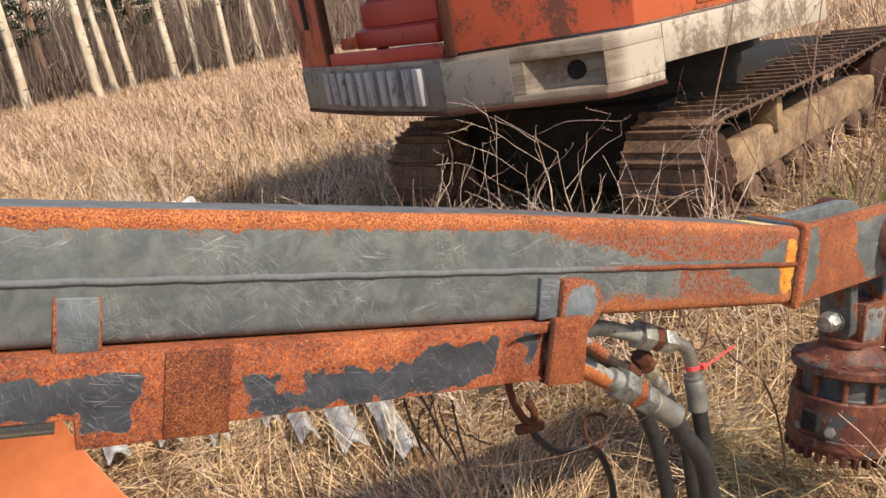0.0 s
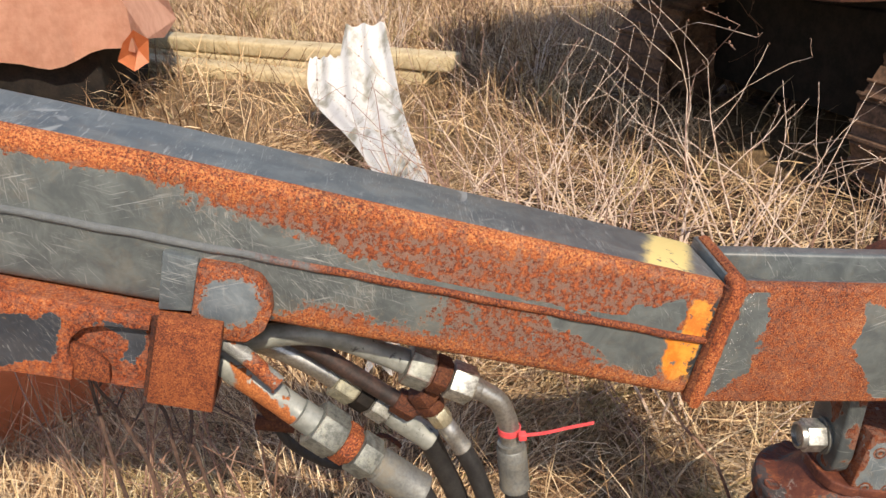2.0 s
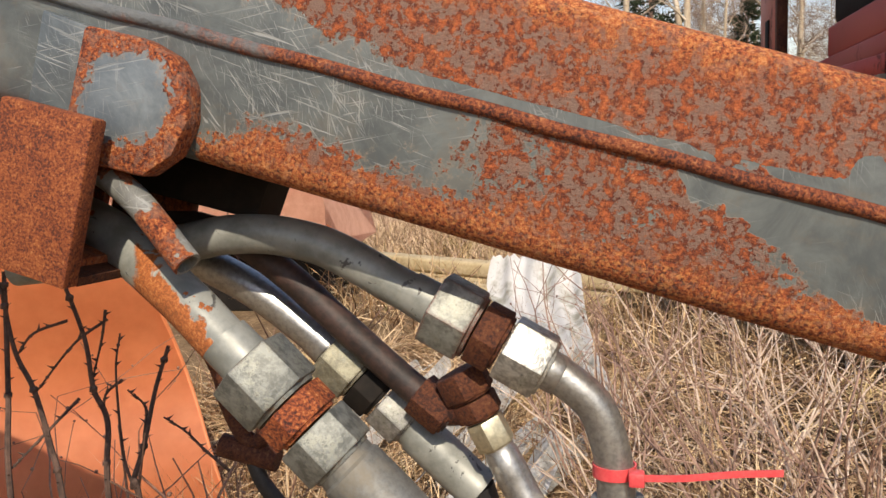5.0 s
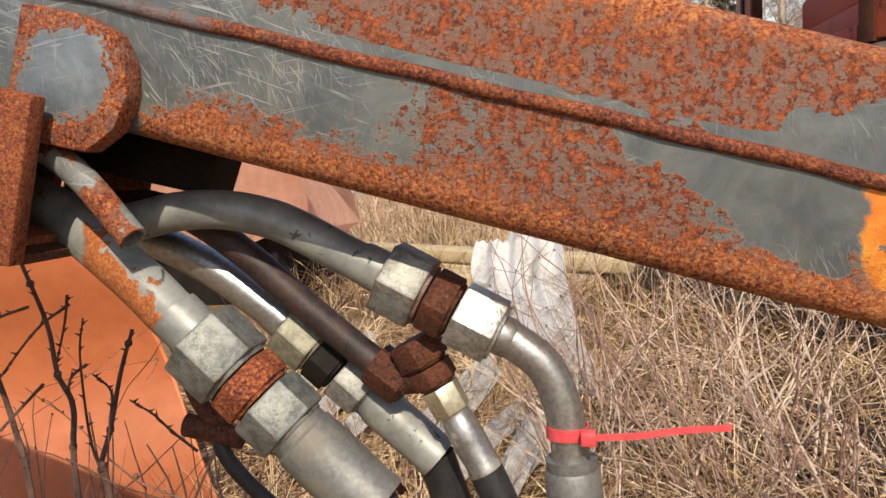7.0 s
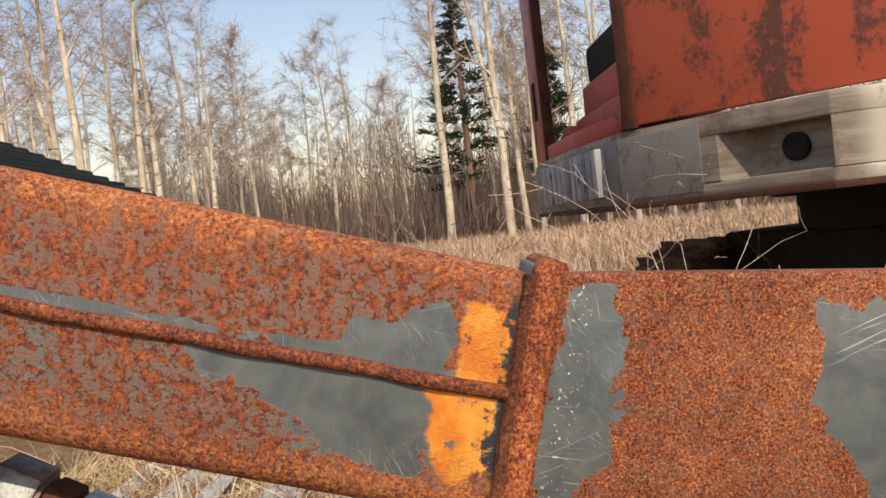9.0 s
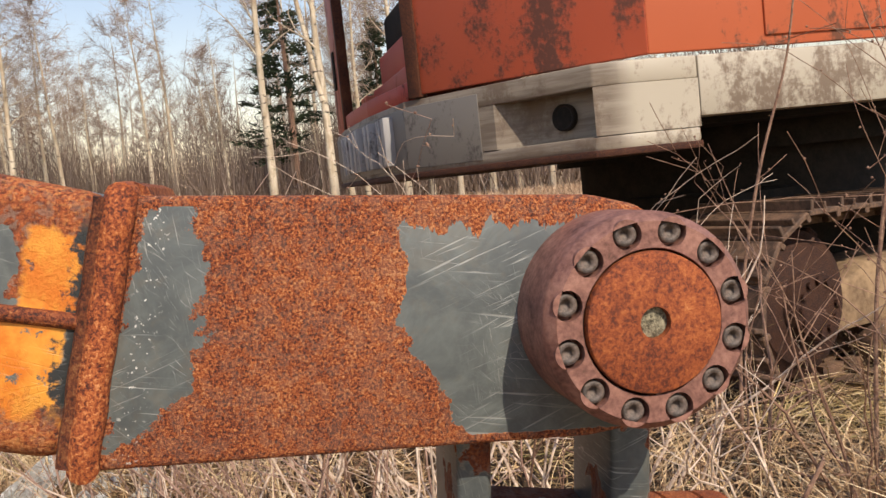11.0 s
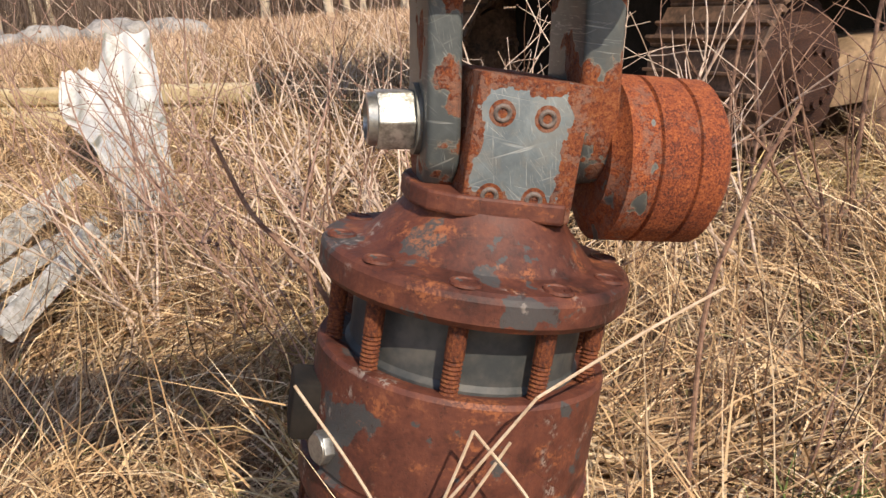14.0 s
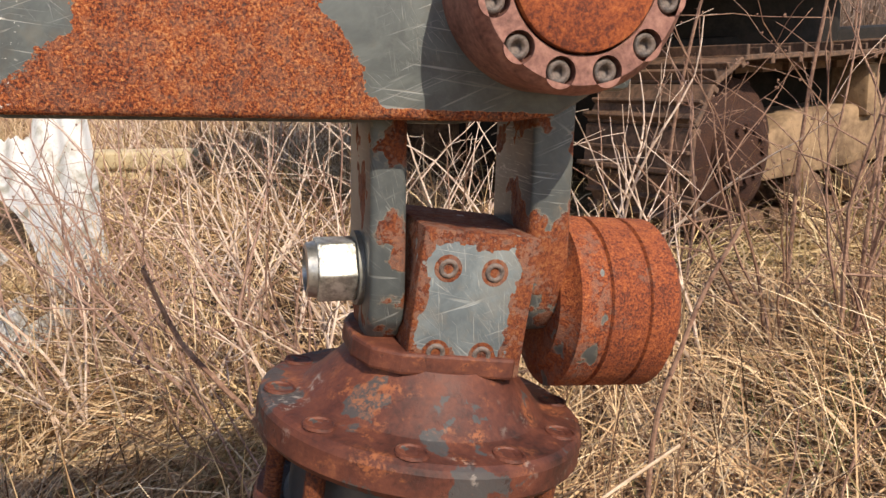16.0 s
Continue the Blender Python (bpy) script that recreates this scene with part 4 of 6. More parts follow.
tie = thing("cable_tie", CRANE @ pose(-0.1973, 0.095, -0.2385), "red nylon cable tie round the elbow, tail sticking out", "cable tie")
part("loop", lathe([(0.0180, -0.0055), (0.0198, -0.0055), (0.0198, 0.0055), (0.0180, 0.0055), (0.0180, -0.0055)], 28), TIEM, tie)
part("head", box((0.012, -0.028, -0.0065), (0.026, -0.014, 0.0065), 0.002), TIEM, tie)
tail = [Vector(p) for p in curve([(0.022, -0.020, 0.0), (0.06, -0.020, 0.002), (0.10, -0.016, 0.006), (0.142, -0.010, 0.007)])]
tb = bmesh.new()
rows = [[tb.verts.new(p + Vector((0, dy, dz))) for dy, dz in ((-0.0008, -0.003), (-0.0008, 0.003), (0.0008, 0.003), (0.0008, -0.003))] for p in tail]
for p, q in zip(rows, rows[1:]):
    for k in range(4):
        tb.faces.new((p[k], p[(k + 1) % 4], q[(k + 1) % 4], q[k]))
tb.faces.new(rows[0])
tb.faces.new(rows[-1])
part("tail", tb, TIEM, tie)

sh = thing("shackle", CRANE @ pose(0.095, 0.20, -0.13), "rusty shackle hanging under the tube with a thin cable", "shackle")
part("bow", tube(curve([(-0.80, -0.03, 0.12), (-0.77, 0.0, 0.03), (-0.745, 0.03, -0.06), (-0.735, 0.03, -0.10), (-0.718, 0.03, -0.135), (-0.70, 0.03, -0.145), (-0.69, 0.03, -0.125), (-0.705, 0.03, -0.09)]), 0.010, 12), DKRUST, sh)
part("shackle_pin", tube([(-0.745, 0.03, -0.15), (-0.675, 0.03, -0.165)], 0.014, 12), DKRUST, sh)
part("cable", tube(curve([(-0.71, 0.03, -0.15), (-0.69, 0.03, -0.20), (-0.63, 0.05, -0.27), (-0.55, 0.08, -0.315), (-0.47, 0.10, -0.36), (-0.43, 0.11, -0.48), (-0.42, 0.12, -0.62), (-0.36, 0.14, -0.77), (-0.30, 0.16, -0.80)]), 0.0095, 12), RUBBER, sh, "thin black cable")
cp = [(-0.51 + 0.035 * math.cos(a), -0.008 + 0.012 * math.sin(2 * a), -0.255 - 0.05 * math.sin(a)) for a in np.linspace(0.4, 5.6, 14)]
part("chain_link", tube([(x, y + 0.04, z) for x, y, z in cp], 0.005, 8), DKRUST, sh)

# ---- link and rotator ----
link = thing("hanger_link", CRANE @ pose(0.432, 0.10, -0.326, 0, 5, 0), "forked steel hanger with worn grey paint below the boom", "hanger")
lug = [(-0.052, 0.0), (-0.046, -0.026), (-0.028, -0.046), (0.0, -0.053), (0.028, -0.046), (0.046, -0.026), (0.052, 0.0), (0.05, 0.23), (-0.05, 0.23)]
part("lug", prism(lug, -0.080, -0.049, "x", 0.006, 3), LUGM, link)
part("lug", prism(lug, 0.060, 0.098, "x", 0.006, 3), LUGM, link)
part("crosshead", box((-0.080, -0.05, 0.17), (0.15, 0.05, 0.28), 0.01), LUGM, link)
part("pin_nut", hexnut(0.052, 0.034, along((-0.085, 0, 0.012), (-0.2, 0, 0.012))), NUTB, link, "bright new lock nut on the cross pin")
part("washer", lathe([(0, 0), (0.033, 0), (0.033, 0.005), (0, 0.005)], 32, along((-0.080, 0, 0.012), (-0.2, 0, 0.012))), ZINC, link)
part("nut_collar", lathe([(0.018, 0.034), (0.025, 0.034), (0.0235, 0.042), (0.019, 0.043), (0.018, 0.036), (0, 0.036)], 28, along((-0.085, 0, 0.012), (-0.2, 0, 0.012))), ZINCB, link)
drum_prof = [(0, 0), (0.058, 0), (0.066, 0.006), (0.081, 0.010), (0.081, 0.036), (0.0775, 0.0375), (0.0775, 0.0395), (0.081, 0.041), (0.081, 0.074), (0.078, 0.0755), (0.078, 0.0775), (0.081, 0.079), (0.081, 0.104), (0.072, 0.112), (0, 0.112)]
DRUMM = paint_and_rust("drum_rust_and_paint", lambda g: g.add(g.mul(g.ss(g.z, 0.03, 0.045), 0.9), g.add(g.mul(g.sub(g.noise(14, 3), 0.5), 5.0), 0.55)), base=(0.055, 0.06, 0.06), tone=0.85, amp=0.4, grain=0.65, scale=1.5)
dm = along((0.089, 0.0, -0.026), (0.30, 0.0, -0.040))
drum = part("brake_drum", lathe(drum_prof, 56), DRUMM, link, "rusted round drum with two turned grooves", dm)
part("grease_nipple", hexnut(0.014, 0.010, along((0.052, -0.052, 0.056), (0.09, -0.09, 0.056))), DKRUST, drum)

ROT = CRANE @ pose(0.436, 0.10, -0.338, 0, 12.5, 0)
rot = thing("grapple_rotator", ROT, "heavy dark-rusted rotator hanging nose down in dry grass", "rotator")
blk = part("swivel_block", box((-0.052, -0.068, -0.060), (0.052, 0.056, 0.066), 0.004), BLOCKM, rot, "square block with chipped grey paint and four screws")
sm = bpy.data.meshes.new("socket_screw")
b = lathe([(0.0085, 0.0), (0.0085, 0.002), (0.0072, 0.003), (0.0046, 0.003), (0.0042, 0.0005), (0, 0.0005)], 18)
b.to_mesh(sm)
b.free()
sm.materials.append(SCREWM)
sm.shade_smooth()
for x, z in ((-0.027, 0.033), (0.014, 0.033), (-0.027, -0.040), (0.014, -0.040)):
    o = new("socket_screw", sm)
    o.parent, o.matrix_basis = blk, pose(x, -0.0665, z, 90, 0, 0)
base = [(-0.082, 0.045), (-0.091, 0.020), (-0.091, -0.030), (-0.080, -0.056), (-0.056, -0.0705), (0.044, -0.0710), (0.058, -0.050), (0.062, 0.045), (0.03, 0.075), (-0.05, 0.075)]
part("swivel_base", prism(base, -0.0605, -0.041, "z", 0.003), ROTM, rot, "eight-cornered rusty plate under the block", None, 12)
OFF = pose(-0.011, 0, 0.004) @ Matrix.Diagonal((0.966, 0.966, 1, 1))
neck = [(0, -0.060), (0.077, -0.060), (0.079, -0.064), (0.084, -0.072), (0.112, -0.1015), (0.116, -0.1045), (0.122, -0.1065), (0.149, -0.109), (0.154, -0.112), (0.156, -0.117), (0.156, -0.136), (0.151, -0.142), (0, -0.142)]
fl = part("flange", lathe(neck, 72), ROTM, rot, "conical neck and wide bolt flange with chipped paint", OFF, 17)
inner = part("inner_cylinder", lathe([(0, -0.141), (0.117, -0.141), (0.117, -0.205), (0.121, -0.210), (0.121, -0.222), (0, -0.222)], 48), plain("grimy_grey_cylinder", (0.03, 0.035, 0.037), (0.09, 0.085, 0.075), 12, 0.6), rot, "", OFF)
bodyp = [(0, -0.215), (0.120, -0.213), (0.138, -0.208), (0.1465, -0.2085), (0.149, -0.213), (0.150, -0.318), (0.1485, -0.321), (0.1485, -0.323), (0.1535, -0.326), (0.154, -0.352), (0.148, -0.366), (0.128, -0.370), (0.122, -0.382), (0.0, -0.382)]
part("housing", lathe(bodyp, 72), ROTM, rot, "rust-brown cylindrical housing", OFF, 22)
stud = bpy.data.meshes.new("stud")
sp = [(0, -0.222), (0.0090, -0.222)] + [(0.0090 if i % 2 else 0.0076, -0.214 + 0.0020 * i) for i in range(19)] + [(0.0092, -0.176), (0.0092, -0.141), (0, -0.141)]
b = lathe(sp, 14)
b.to_mesh(stud)
b.free()
stud.materials.append(simple_rust("stud_rust", 0.45, 0.95, 0.6))
hole = bpy.data.meshes.new("flange_bolt")
b = lathe([(0.0150, -0.1105), (0.0142, -0.1080), (0.0122, -0.1078), (0.0112, -0.1092), (0.0060, -0.1096), (0.0050, -0.1120), (0, -0.1120)], 20)
b.to_mesh(hole)
b.free()
hole.materials.append(ROTM)
for k in range(10):
    a = math.radians(36 * k - 90 + 18)
    o = new("stud", stud)
    o.parent, o.matrix_basis = rot, OFF @ pose(0.133 * math.cos(a), 0.133 * math.sin(a), 0)
    o = new("flange_bolt", hole)
    o.parent, o.matrix_basis = fl, pose(0.137 * math.cos(a), 0.137 * math.sin(a), 0.0022)
part("port_boss", box((-0.176, -0.040, -0.300), (-0.13, 0.012, -0.240), 0.006), BLACK, rot)
part("port_plug", hexnut(0.028, 0.012, along((-0.140, -0.060, -0.292), (-0.20, -0.090, -0.292))), ZINCB, rot, "bright hexagon plug on the side")
part("port_plug", hexnut(0.022, 0.010, along((-0.150, 0.03, -0.300), (-0.20, 0.04, -0.300))), ZINC, rot)
tooth = bpy.data.meshes.new("gear_tooth")
b = box((0.126, -0.008, -0.396), (0.150, 0.008, -0.364), 0.002, 1)
b.to_mesh(tooth)
b.free()
tooth.materials.append(DKRUST)
for k in range(26):
    o = new("gear_tooth", tooth)
    o.parent, o.matrix_basis = rot, OFF @ Matrix.Rotation(2 * math.pi * k / 26, 4, "Z")


# ---- ground ----
def ground_z(x, y):
    """Height of the meadow, slightly uneven near by and level far off."""
    d = max(0.0, 1.0 - (abs(x) + abs(y)) / 60.0)
    return d * (0.035 * math.sin(x * 1.3 + 0.7) * math.cos(y * 1.1) + 0.02 * math.sin(x * 3.1 + y * 2.3)) - 0.02 - 0.08 * math.exp(-((x - 0.15) ** 2 + (y - 2.75) ** 2) / 0.5) - 0.38 * math.exp(-((x + 1.6) ** 2 / 0.7 + (y - 2.4) ** 2 / 0.55))


def ground_np(x, y):
    d = np.maximum(0.0, 1.0 - (np.abs(x) + np.abs(y)) / 60.0)
    return d * (0.035 * np.sin(x * 1.3 + 0.7) * np.cos(y * 1.1) + 0.02 * np.sin(x * 3.1 + y * 2.3)) - 0.02 - 0.08 * np.exp(-((x - 0.15) ** 2 + (y - 2.75) ** 2) / 0.5) - 0.38 * np.exp(-((x + 1.6) ** 2 / 0.7 + (y - 2.4) ** 2 / 0.55))


def np_mesh(name, verts, faces, material):
    """A mesh from arrays of points and faces of one size."""
    me = bpy.data.meshes.new(name)
    n, k = faces.shape
    me.vertices.add(len(verts))
    me.vertices.foreach_set("co", verts.astype(np.float32).ravel())
    me.loops.add(n * k)
    me.loops.foreach_set("vertex_index", faces.astype(np.int32).ravel())
    me.polygons.add(n)
    me.polygons.foreach_set("loop_start", np.arange(0, n * k, k, dtype=np.int32))
    me.polygons.foreach_set("loop_total", np.full(n, k, dtype=np.int32))
    me.update(calc_edges=True)
    me.materials.append(material)
    return me


s = np.linspace(-1, 1, 161)
axis_ = np.sign(s) * (np.abs(s) ** 3) * 900
gx, gy = np.meshgrid(axis_, axis_ + 3, indexing="ij")
vs = np.stack([gx, gy, ground_np(gx, gy)], -1).reshape(-1, 3)
i, j = np.meshgrid(np.arange(160), np.arange(160), indexing="ij")
q = (i * 161 + j).ravel()
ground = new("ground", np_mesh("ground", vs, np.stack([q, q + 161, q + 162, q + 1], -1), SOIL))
ground.data.shade_smooth()
tagged(ground, "meadow of matted dry straw with bare and darker patches", "ground", "", "structure")

# ---- excavator ----
XC = pose(1.155, 4.754, 0, 0, 0, 32)
TC = pose(1.30, 4.72, 0, 0, 0, 47)
digger = thing("excavator", XC, "old orange crawler excavator with dirty white counterweight", "excavator")
TAIL = [(-0.19, 0.0), (-0.31, 0.005), (-0.40, 0.04), (-0.93, 0.85), (-1.0, 1.5), (-1.02, 2.2), (-0.99, 2.82), (-0.93, 2.90)]


def on_corner(t, back=0.0):
    """A point along the slanted corner face, t from 0 to 1, set back from it."""
    n = Vector((0.81, 0.53)).normalized()
    p = Vector((-0.40, 0.04)).lerp(Vector((-0.93, 0.85)), t)
    return (p.x + n.x * back, p.y + n.y * back)


full = [(0.0, 0.0)] + TAIL + [(0.0, 2.90)]
core = [(0.0, 0.0), (-0.19, 0.0), (-0.31, 0.005), (-0.40, 0.04), on_corner(0.03, 0.09), on_corner(0.36, 0.09), on_corner(0.48), *TAIL[3:], (0.0, 2.90)]
cw = prism(core, 1.085, 1.262, "z")
prism(full, 1.262, 1.345, "z", 0.008, 2, cw)
prism(full, 1.030, 1.085, "z", 0.012, 2, cw)
weight = part("counterweight", cw, XWHITE, digger, "dirty white cast counterweight with a recessed lifting eye")
lowlip = prism([(0.0, -0.008)] + [(x - 0.012, y - 0.006) for x, y in TAIL] + [(0.0, 2.9)], 1.008, 1.034, "z", 0.004)
part("lower_lip", lowlip, simple_rust("lip_rust", 0.18), weight, "rusty lower edge")
band = prism([on_corner(0.56, -0.004), on_corner(1.0, -0.004), *[(x - 0.006, y) for x, y in TAIL[4:]], (-0.9, 2.88), (-0.86, 0.86), on_corner(0.56, 0.03)], 1.05, 1.318, "z", 0.004)
part("rear_band", band, XGREY, weight, "dark grey worn band round the tail")
eye = on_corner(0.19, 0.075)
# solid disc; the hole's inner shade is put into its black colour
part("lifting_eye", lathe([(0, 0.006), (0.040, 0.006), (0.046, 0.012), (0.052, 0.008), (0.052, -0.02), (0, -0.02)], 28, along((eye[0], eye[1], 1.175), (eye[0] - 0.85, eye[1] - 0.53, 1.175))), BLACK, weight, "near-black disc standing for the round hole in the recess")
# raised lettering, as plain bars
for k in range(5):
    y0 = 1.02 + 0.285 * k
    xx = -0.957 - 0.055 * min(1.0, (y0 - 0.85) / 0.7) + (0.012 if k > 3 else 0)
    lt = box((xx - 0.03, y0, 1.075), (xx + 0.03, y0 + 0.075, 1.30), 0.008)
    box((xx - 0.03, y0 + 0.13, 1.075), (xx + 0.03, y0 + 0.205, 1.30), 0.008, 2, lt)
    part("relief_bar", lt, XSILVER, weight, "worn silver raised bars")
# side sill
part("side_sill", box((0.004, 0.0, 1.122), (1.45, 0.12, 1.345), 0.008), XWHITE, digger, "dirty white side sill")
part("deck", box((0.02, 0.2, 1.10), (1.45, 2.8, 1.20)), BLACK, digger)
# house
wall = prism([(-0.185, 0.012), (-0.87, 0.76), (-0.845, 0.78), (-0.16, 0.035)], 1.362, 2.55, "z", 0.008)
part("corner_panel", wall, XORANGE, digger, "scuffed orange corner panel with dark smears")
part("corner_edge", prism([(-0.872, 0.745), (-0.915, 0.80), (-0.87, 0.84), (-0.83, 0.78)], 1.35, 2.55, "z", 0.006), DKRUST, digger, "dark edge of the opening")
part("side_panel", box((-0.18, 0.015, 1.362), (1.45, 0.045, 2.55), 0.008), XSIDE, digger, "brighter orange side panel")
part("side_door", box((0.30, 0.004, 1.40), (1.20, 0.018, 2.45), 0.006), XSIDE, digger)
part("rear_sill", prism([(-0.905, 0.84), (-0.985, 1.5), (-1.0, 2.2), (-0.97, 2.82), (-0.93, 2.82), (-0.95, 2.2), (-0.935, 1.5), (-0.86, 0.9)], 1.345, 1.43, "z", 0.006), XRED, digger, "red sill of the engine opening")
post = part("rear_post", prism([(-1.005, 2.27), (-0.975, 2.84), (-0.90, 2.88), (-0.90, 2.83), (-0.94, 2.80), (-0.955, 2.27)], 1.345, 2.55, "z", 0.008), XORANGE, digger, "orange corner post with a slot")
# solid black bar, its colour giving the slot's dark inside
part("post_slot", box((-1.004, 2.50, 1.62), (-0.985, 2.58, 1.86), 0.01), BLACK, post)
part("post_edge", box((-1.01, 2.235, 1.35), (-0.95, 2.285, 2.55), 0.006), DKRUST, digger)
# what shows in the opening
part("engine_cover", prism([(-0.84, 1.43), (-0.30, 1.43), (-0.30, 1.72), (-0.84, 1.545)], 0.98, 2.10, "y", 0.012), XRED, digger, "red engine cover in the opening")
part("engine_cover", prism([(-0.80, 1.56), (-0.30, 1.735), (-0.30, 1.90), (-0.80, 1.72)], 1.00, 2.02, "y", 0.012), XRED, digger)
part("filter_housing", box((-0.72, 0.95, 1.76), (-0.22, 2.2, 1.98), 0.03), BLACK, digger, "black filter housing behind the cover")
part("air_hose", tube(curve([(-0.66, 1.02, 1.62), (-0.70, 1.04, 1.85), (-0.66, 1.08, 2.05), (-0.5, 1.2, 2.1)]), 0.045, 12), RUBBER, digger)
part("tail_bracket", box((-0.90, 2.06, 1.44), (-0.80, 2.22, 1.52), 0.012), XSIDE, digger)
part("roof_beam", box((-0.95, 0.3, 2.50), (1.45, 2.85, 2.56)), XORANGE, digger)
part("far_post", box((-0.30, 2.78, 1.2), (-0.22, 2.86, 2.5), 0.01), DKRUST, digger)
# near-black slew ring and chassis, closing the view between the tracks
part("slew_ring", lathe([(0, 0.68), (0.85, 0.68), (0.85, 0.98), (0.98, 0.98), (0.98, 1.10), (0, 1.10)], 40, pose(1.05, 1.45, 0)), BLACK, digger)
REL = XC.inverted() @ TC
part("chassis", prism([(0.45, 0.5), (0.45, 2.2), (3.3, 2.2), (3.3, 0.5)], 0.22, 0.80, "z", 0.03), BLACK, digger, "near-black undercarriage frame", REL)

LEN, RAD, WIDE = 4.1, 0.365, 0.58
shoe_mesh = bpy.data.meshes.new("shoe")
b = box((-0.088, 0, 0.0), (0.088, WIDE, 0.022), 0.004, 1)
box((-0.080, 0, 0.018), (-0.062, WIDE, 0.062), 0.003, 1, b)
box((-0.004, 0, 0.018), (0.010, WIDE, 0.048), 0.003, 1, b)
box((0.068, 0, -0.02), (0.092, WIDE, 0.016), 0.003, 1, b)
box((-0.06, WIDE * 0.36, -0.055), (0.075, WIDE * 0.44, 0.002), 0.0, 1, b)
box((-0.06, WIDE * 0.58, -0.055), (0.075, WIDE * 0.66, 0.002), 0.0, 1, b)
b.to_mesh(shoe_mesh)
b.free()
shoe_mesh.materials.append(TRACKM)


def track(off):
    """A crawler track with its frame, wheels and shoes, starting off metres to the side."""
    t = part("track", prism([(0.62, 0.24), (3.45, 0.22), (3.5, 0.46), (3.0, 0.50), (0.85, 0.52), (0.60, 0.42)], 0.14, 0.46, "y", 0.03), DUSTM, digger, "crawler track with rusty grouser shoes and dusty frame", REL @ pose(0, off, -0.06))
    for x, r, nm in ((0.40, 0.30, "sprocket"), (LEN - 0.40, 0.30, "idler")):
        w = lathe([(0, 0.05), (0.13, 0.05), (0.14, 0.065), (0.15, 0.10), (0.24, 0.12), (0.255, 0.14), (r, 0.16), (r, 0.40), (0.255, 0.44), (0.13, 0.46), (0.12, 0.52), (0, 0.52)], 40, pose(x, 0, 0.40) @ pose(0, 0, 0, -90, 0, 0))
        if nm == "sprocket":
            for k in range(12):
                a = 2 * math.pi * k / 12
                lathe([(0, 0.048), (0.016, 0.048), (0.016, 0.07), (0, 0.07)], 8, pose(x, 0, 0.40) @ pose(0, 0, 0, -90, 0, 0) @ pose(0.105 * math.cos(a), 0.105 * math.sin(a), -0.012), w)
                tb2 = box((0.28, -0.035, 0.20), (0.345, 0.035, 0.36), 0.01, 1)
                tb2.transform(pose(x, 0, 0.40) @ pose(0, 0, 0, -90, 0, 0) @ Matrix.Rotation(a + 0.1, 4, "Z"))
                join(w, tb2)
        part(nm, w, simple_rust(nm + "_rust", 0.13, 0.95) if off == 0 else TRACKM, t, "rusty toothed drive wheel" if nm == "sprocket" else "")
    for x in (0.95, 1.35, 1.75, 2.15, 2.55, 2.95, 3.3):
        part("track_roller", lathe([(0, 0.12), (0.09, 0.12), (0.10, 0.14), (0.10, 0.22), (0.075, 0.23), (0.075, 0.37), (0.10, 0.38), (0.10, 0.46), (0, 0.48)], 20, pose(x, 0, 0.155) @ pose(0, 0, 0, -90, 0, 0)), TRACKM, t)
    part("roller_bracket", box((1.32, 0.10, 0.46), (1.42, 0.30, 0.70), 0.02), DUSTM, t)
    straight = LEN - 2 * (RAD + 0.045)
    total = 2 * straight + 2 * math.pi * RAD
    count = 50
    z0 = 0.40
    for k in range(count):
        u = total * k / count
        if u < straight:
            x, z, a = RAD + 0.045 + u, z0 + RAD - 0.03 * math.sin(math.pi * u / straight), 0
        elif u < straight + math.pi * RAD:
            an = (u - straight) / RAD
            x, z, a = LEN - RAD - 0.045 + RAD * math.sin(an), z0 + RAD * math.cos(an), math.degrees(an)
        elif u < 2 * straight + math.pi * RAD:
            x, z, a = LEN - RAD - 0.045 - (u - straight - math.pi * RAD), z0 - RAD, 180
        else:
            an = (u - 2 * straight - math.pi * RAD) / RAD
            x, z, a = RAD + 0.045 - RAD * math.sin(an), z0 - RAD * math.cos(an), 180 + math.degrees(an)
        o = new("shoe", shoe_mesh)
        o.parent, o.matrix_basis = t, pose(x, 0, z, 0, a, 0)
    return t


track(0.0)
track(2.12)

# ---- sheets, timber, cover ----


def corrugated(length, width, waves, amp, curl=0.0, torn=0.0, seed=1):
    """A wavy sheet, length along y, waves across x, with a ragged end."""
    rng = random.Random(seed)
    nx, ny = waves * 8, 14
    b = bmesh.new()
    rows = []
    cut = [rng.random() for _ in range(waves + 1)]
    for j in range(ny + 1):
        r = []
        for i in range(nx + 1):
            x = width * (i / nx - 0.5)
            end = 1.0 - torn * cut[min(waves, i * waves // nx)]
            y = length * j / ny * (end if j > ny // 2 else 1.0)
            r.append(b.verts.new((x, y, amp * math.cos(2 * math.pi * waves * i / nx) + curl * (j / ny) ** 2)))
        rows.append(r)
    for p, q in zip(rows, rows[1:]):
        for i in range(nx):
            b.faces.new((p[i], p[i + 1], q[i + 1], q[i]))
    bmesh.ops.solidify(b, geom=b.faces[:], thickness=0.007)
    return b


sheet_tag = ("white corrugated fibre-cement sheet", "roofing sheet", "loose corrugated sheets")


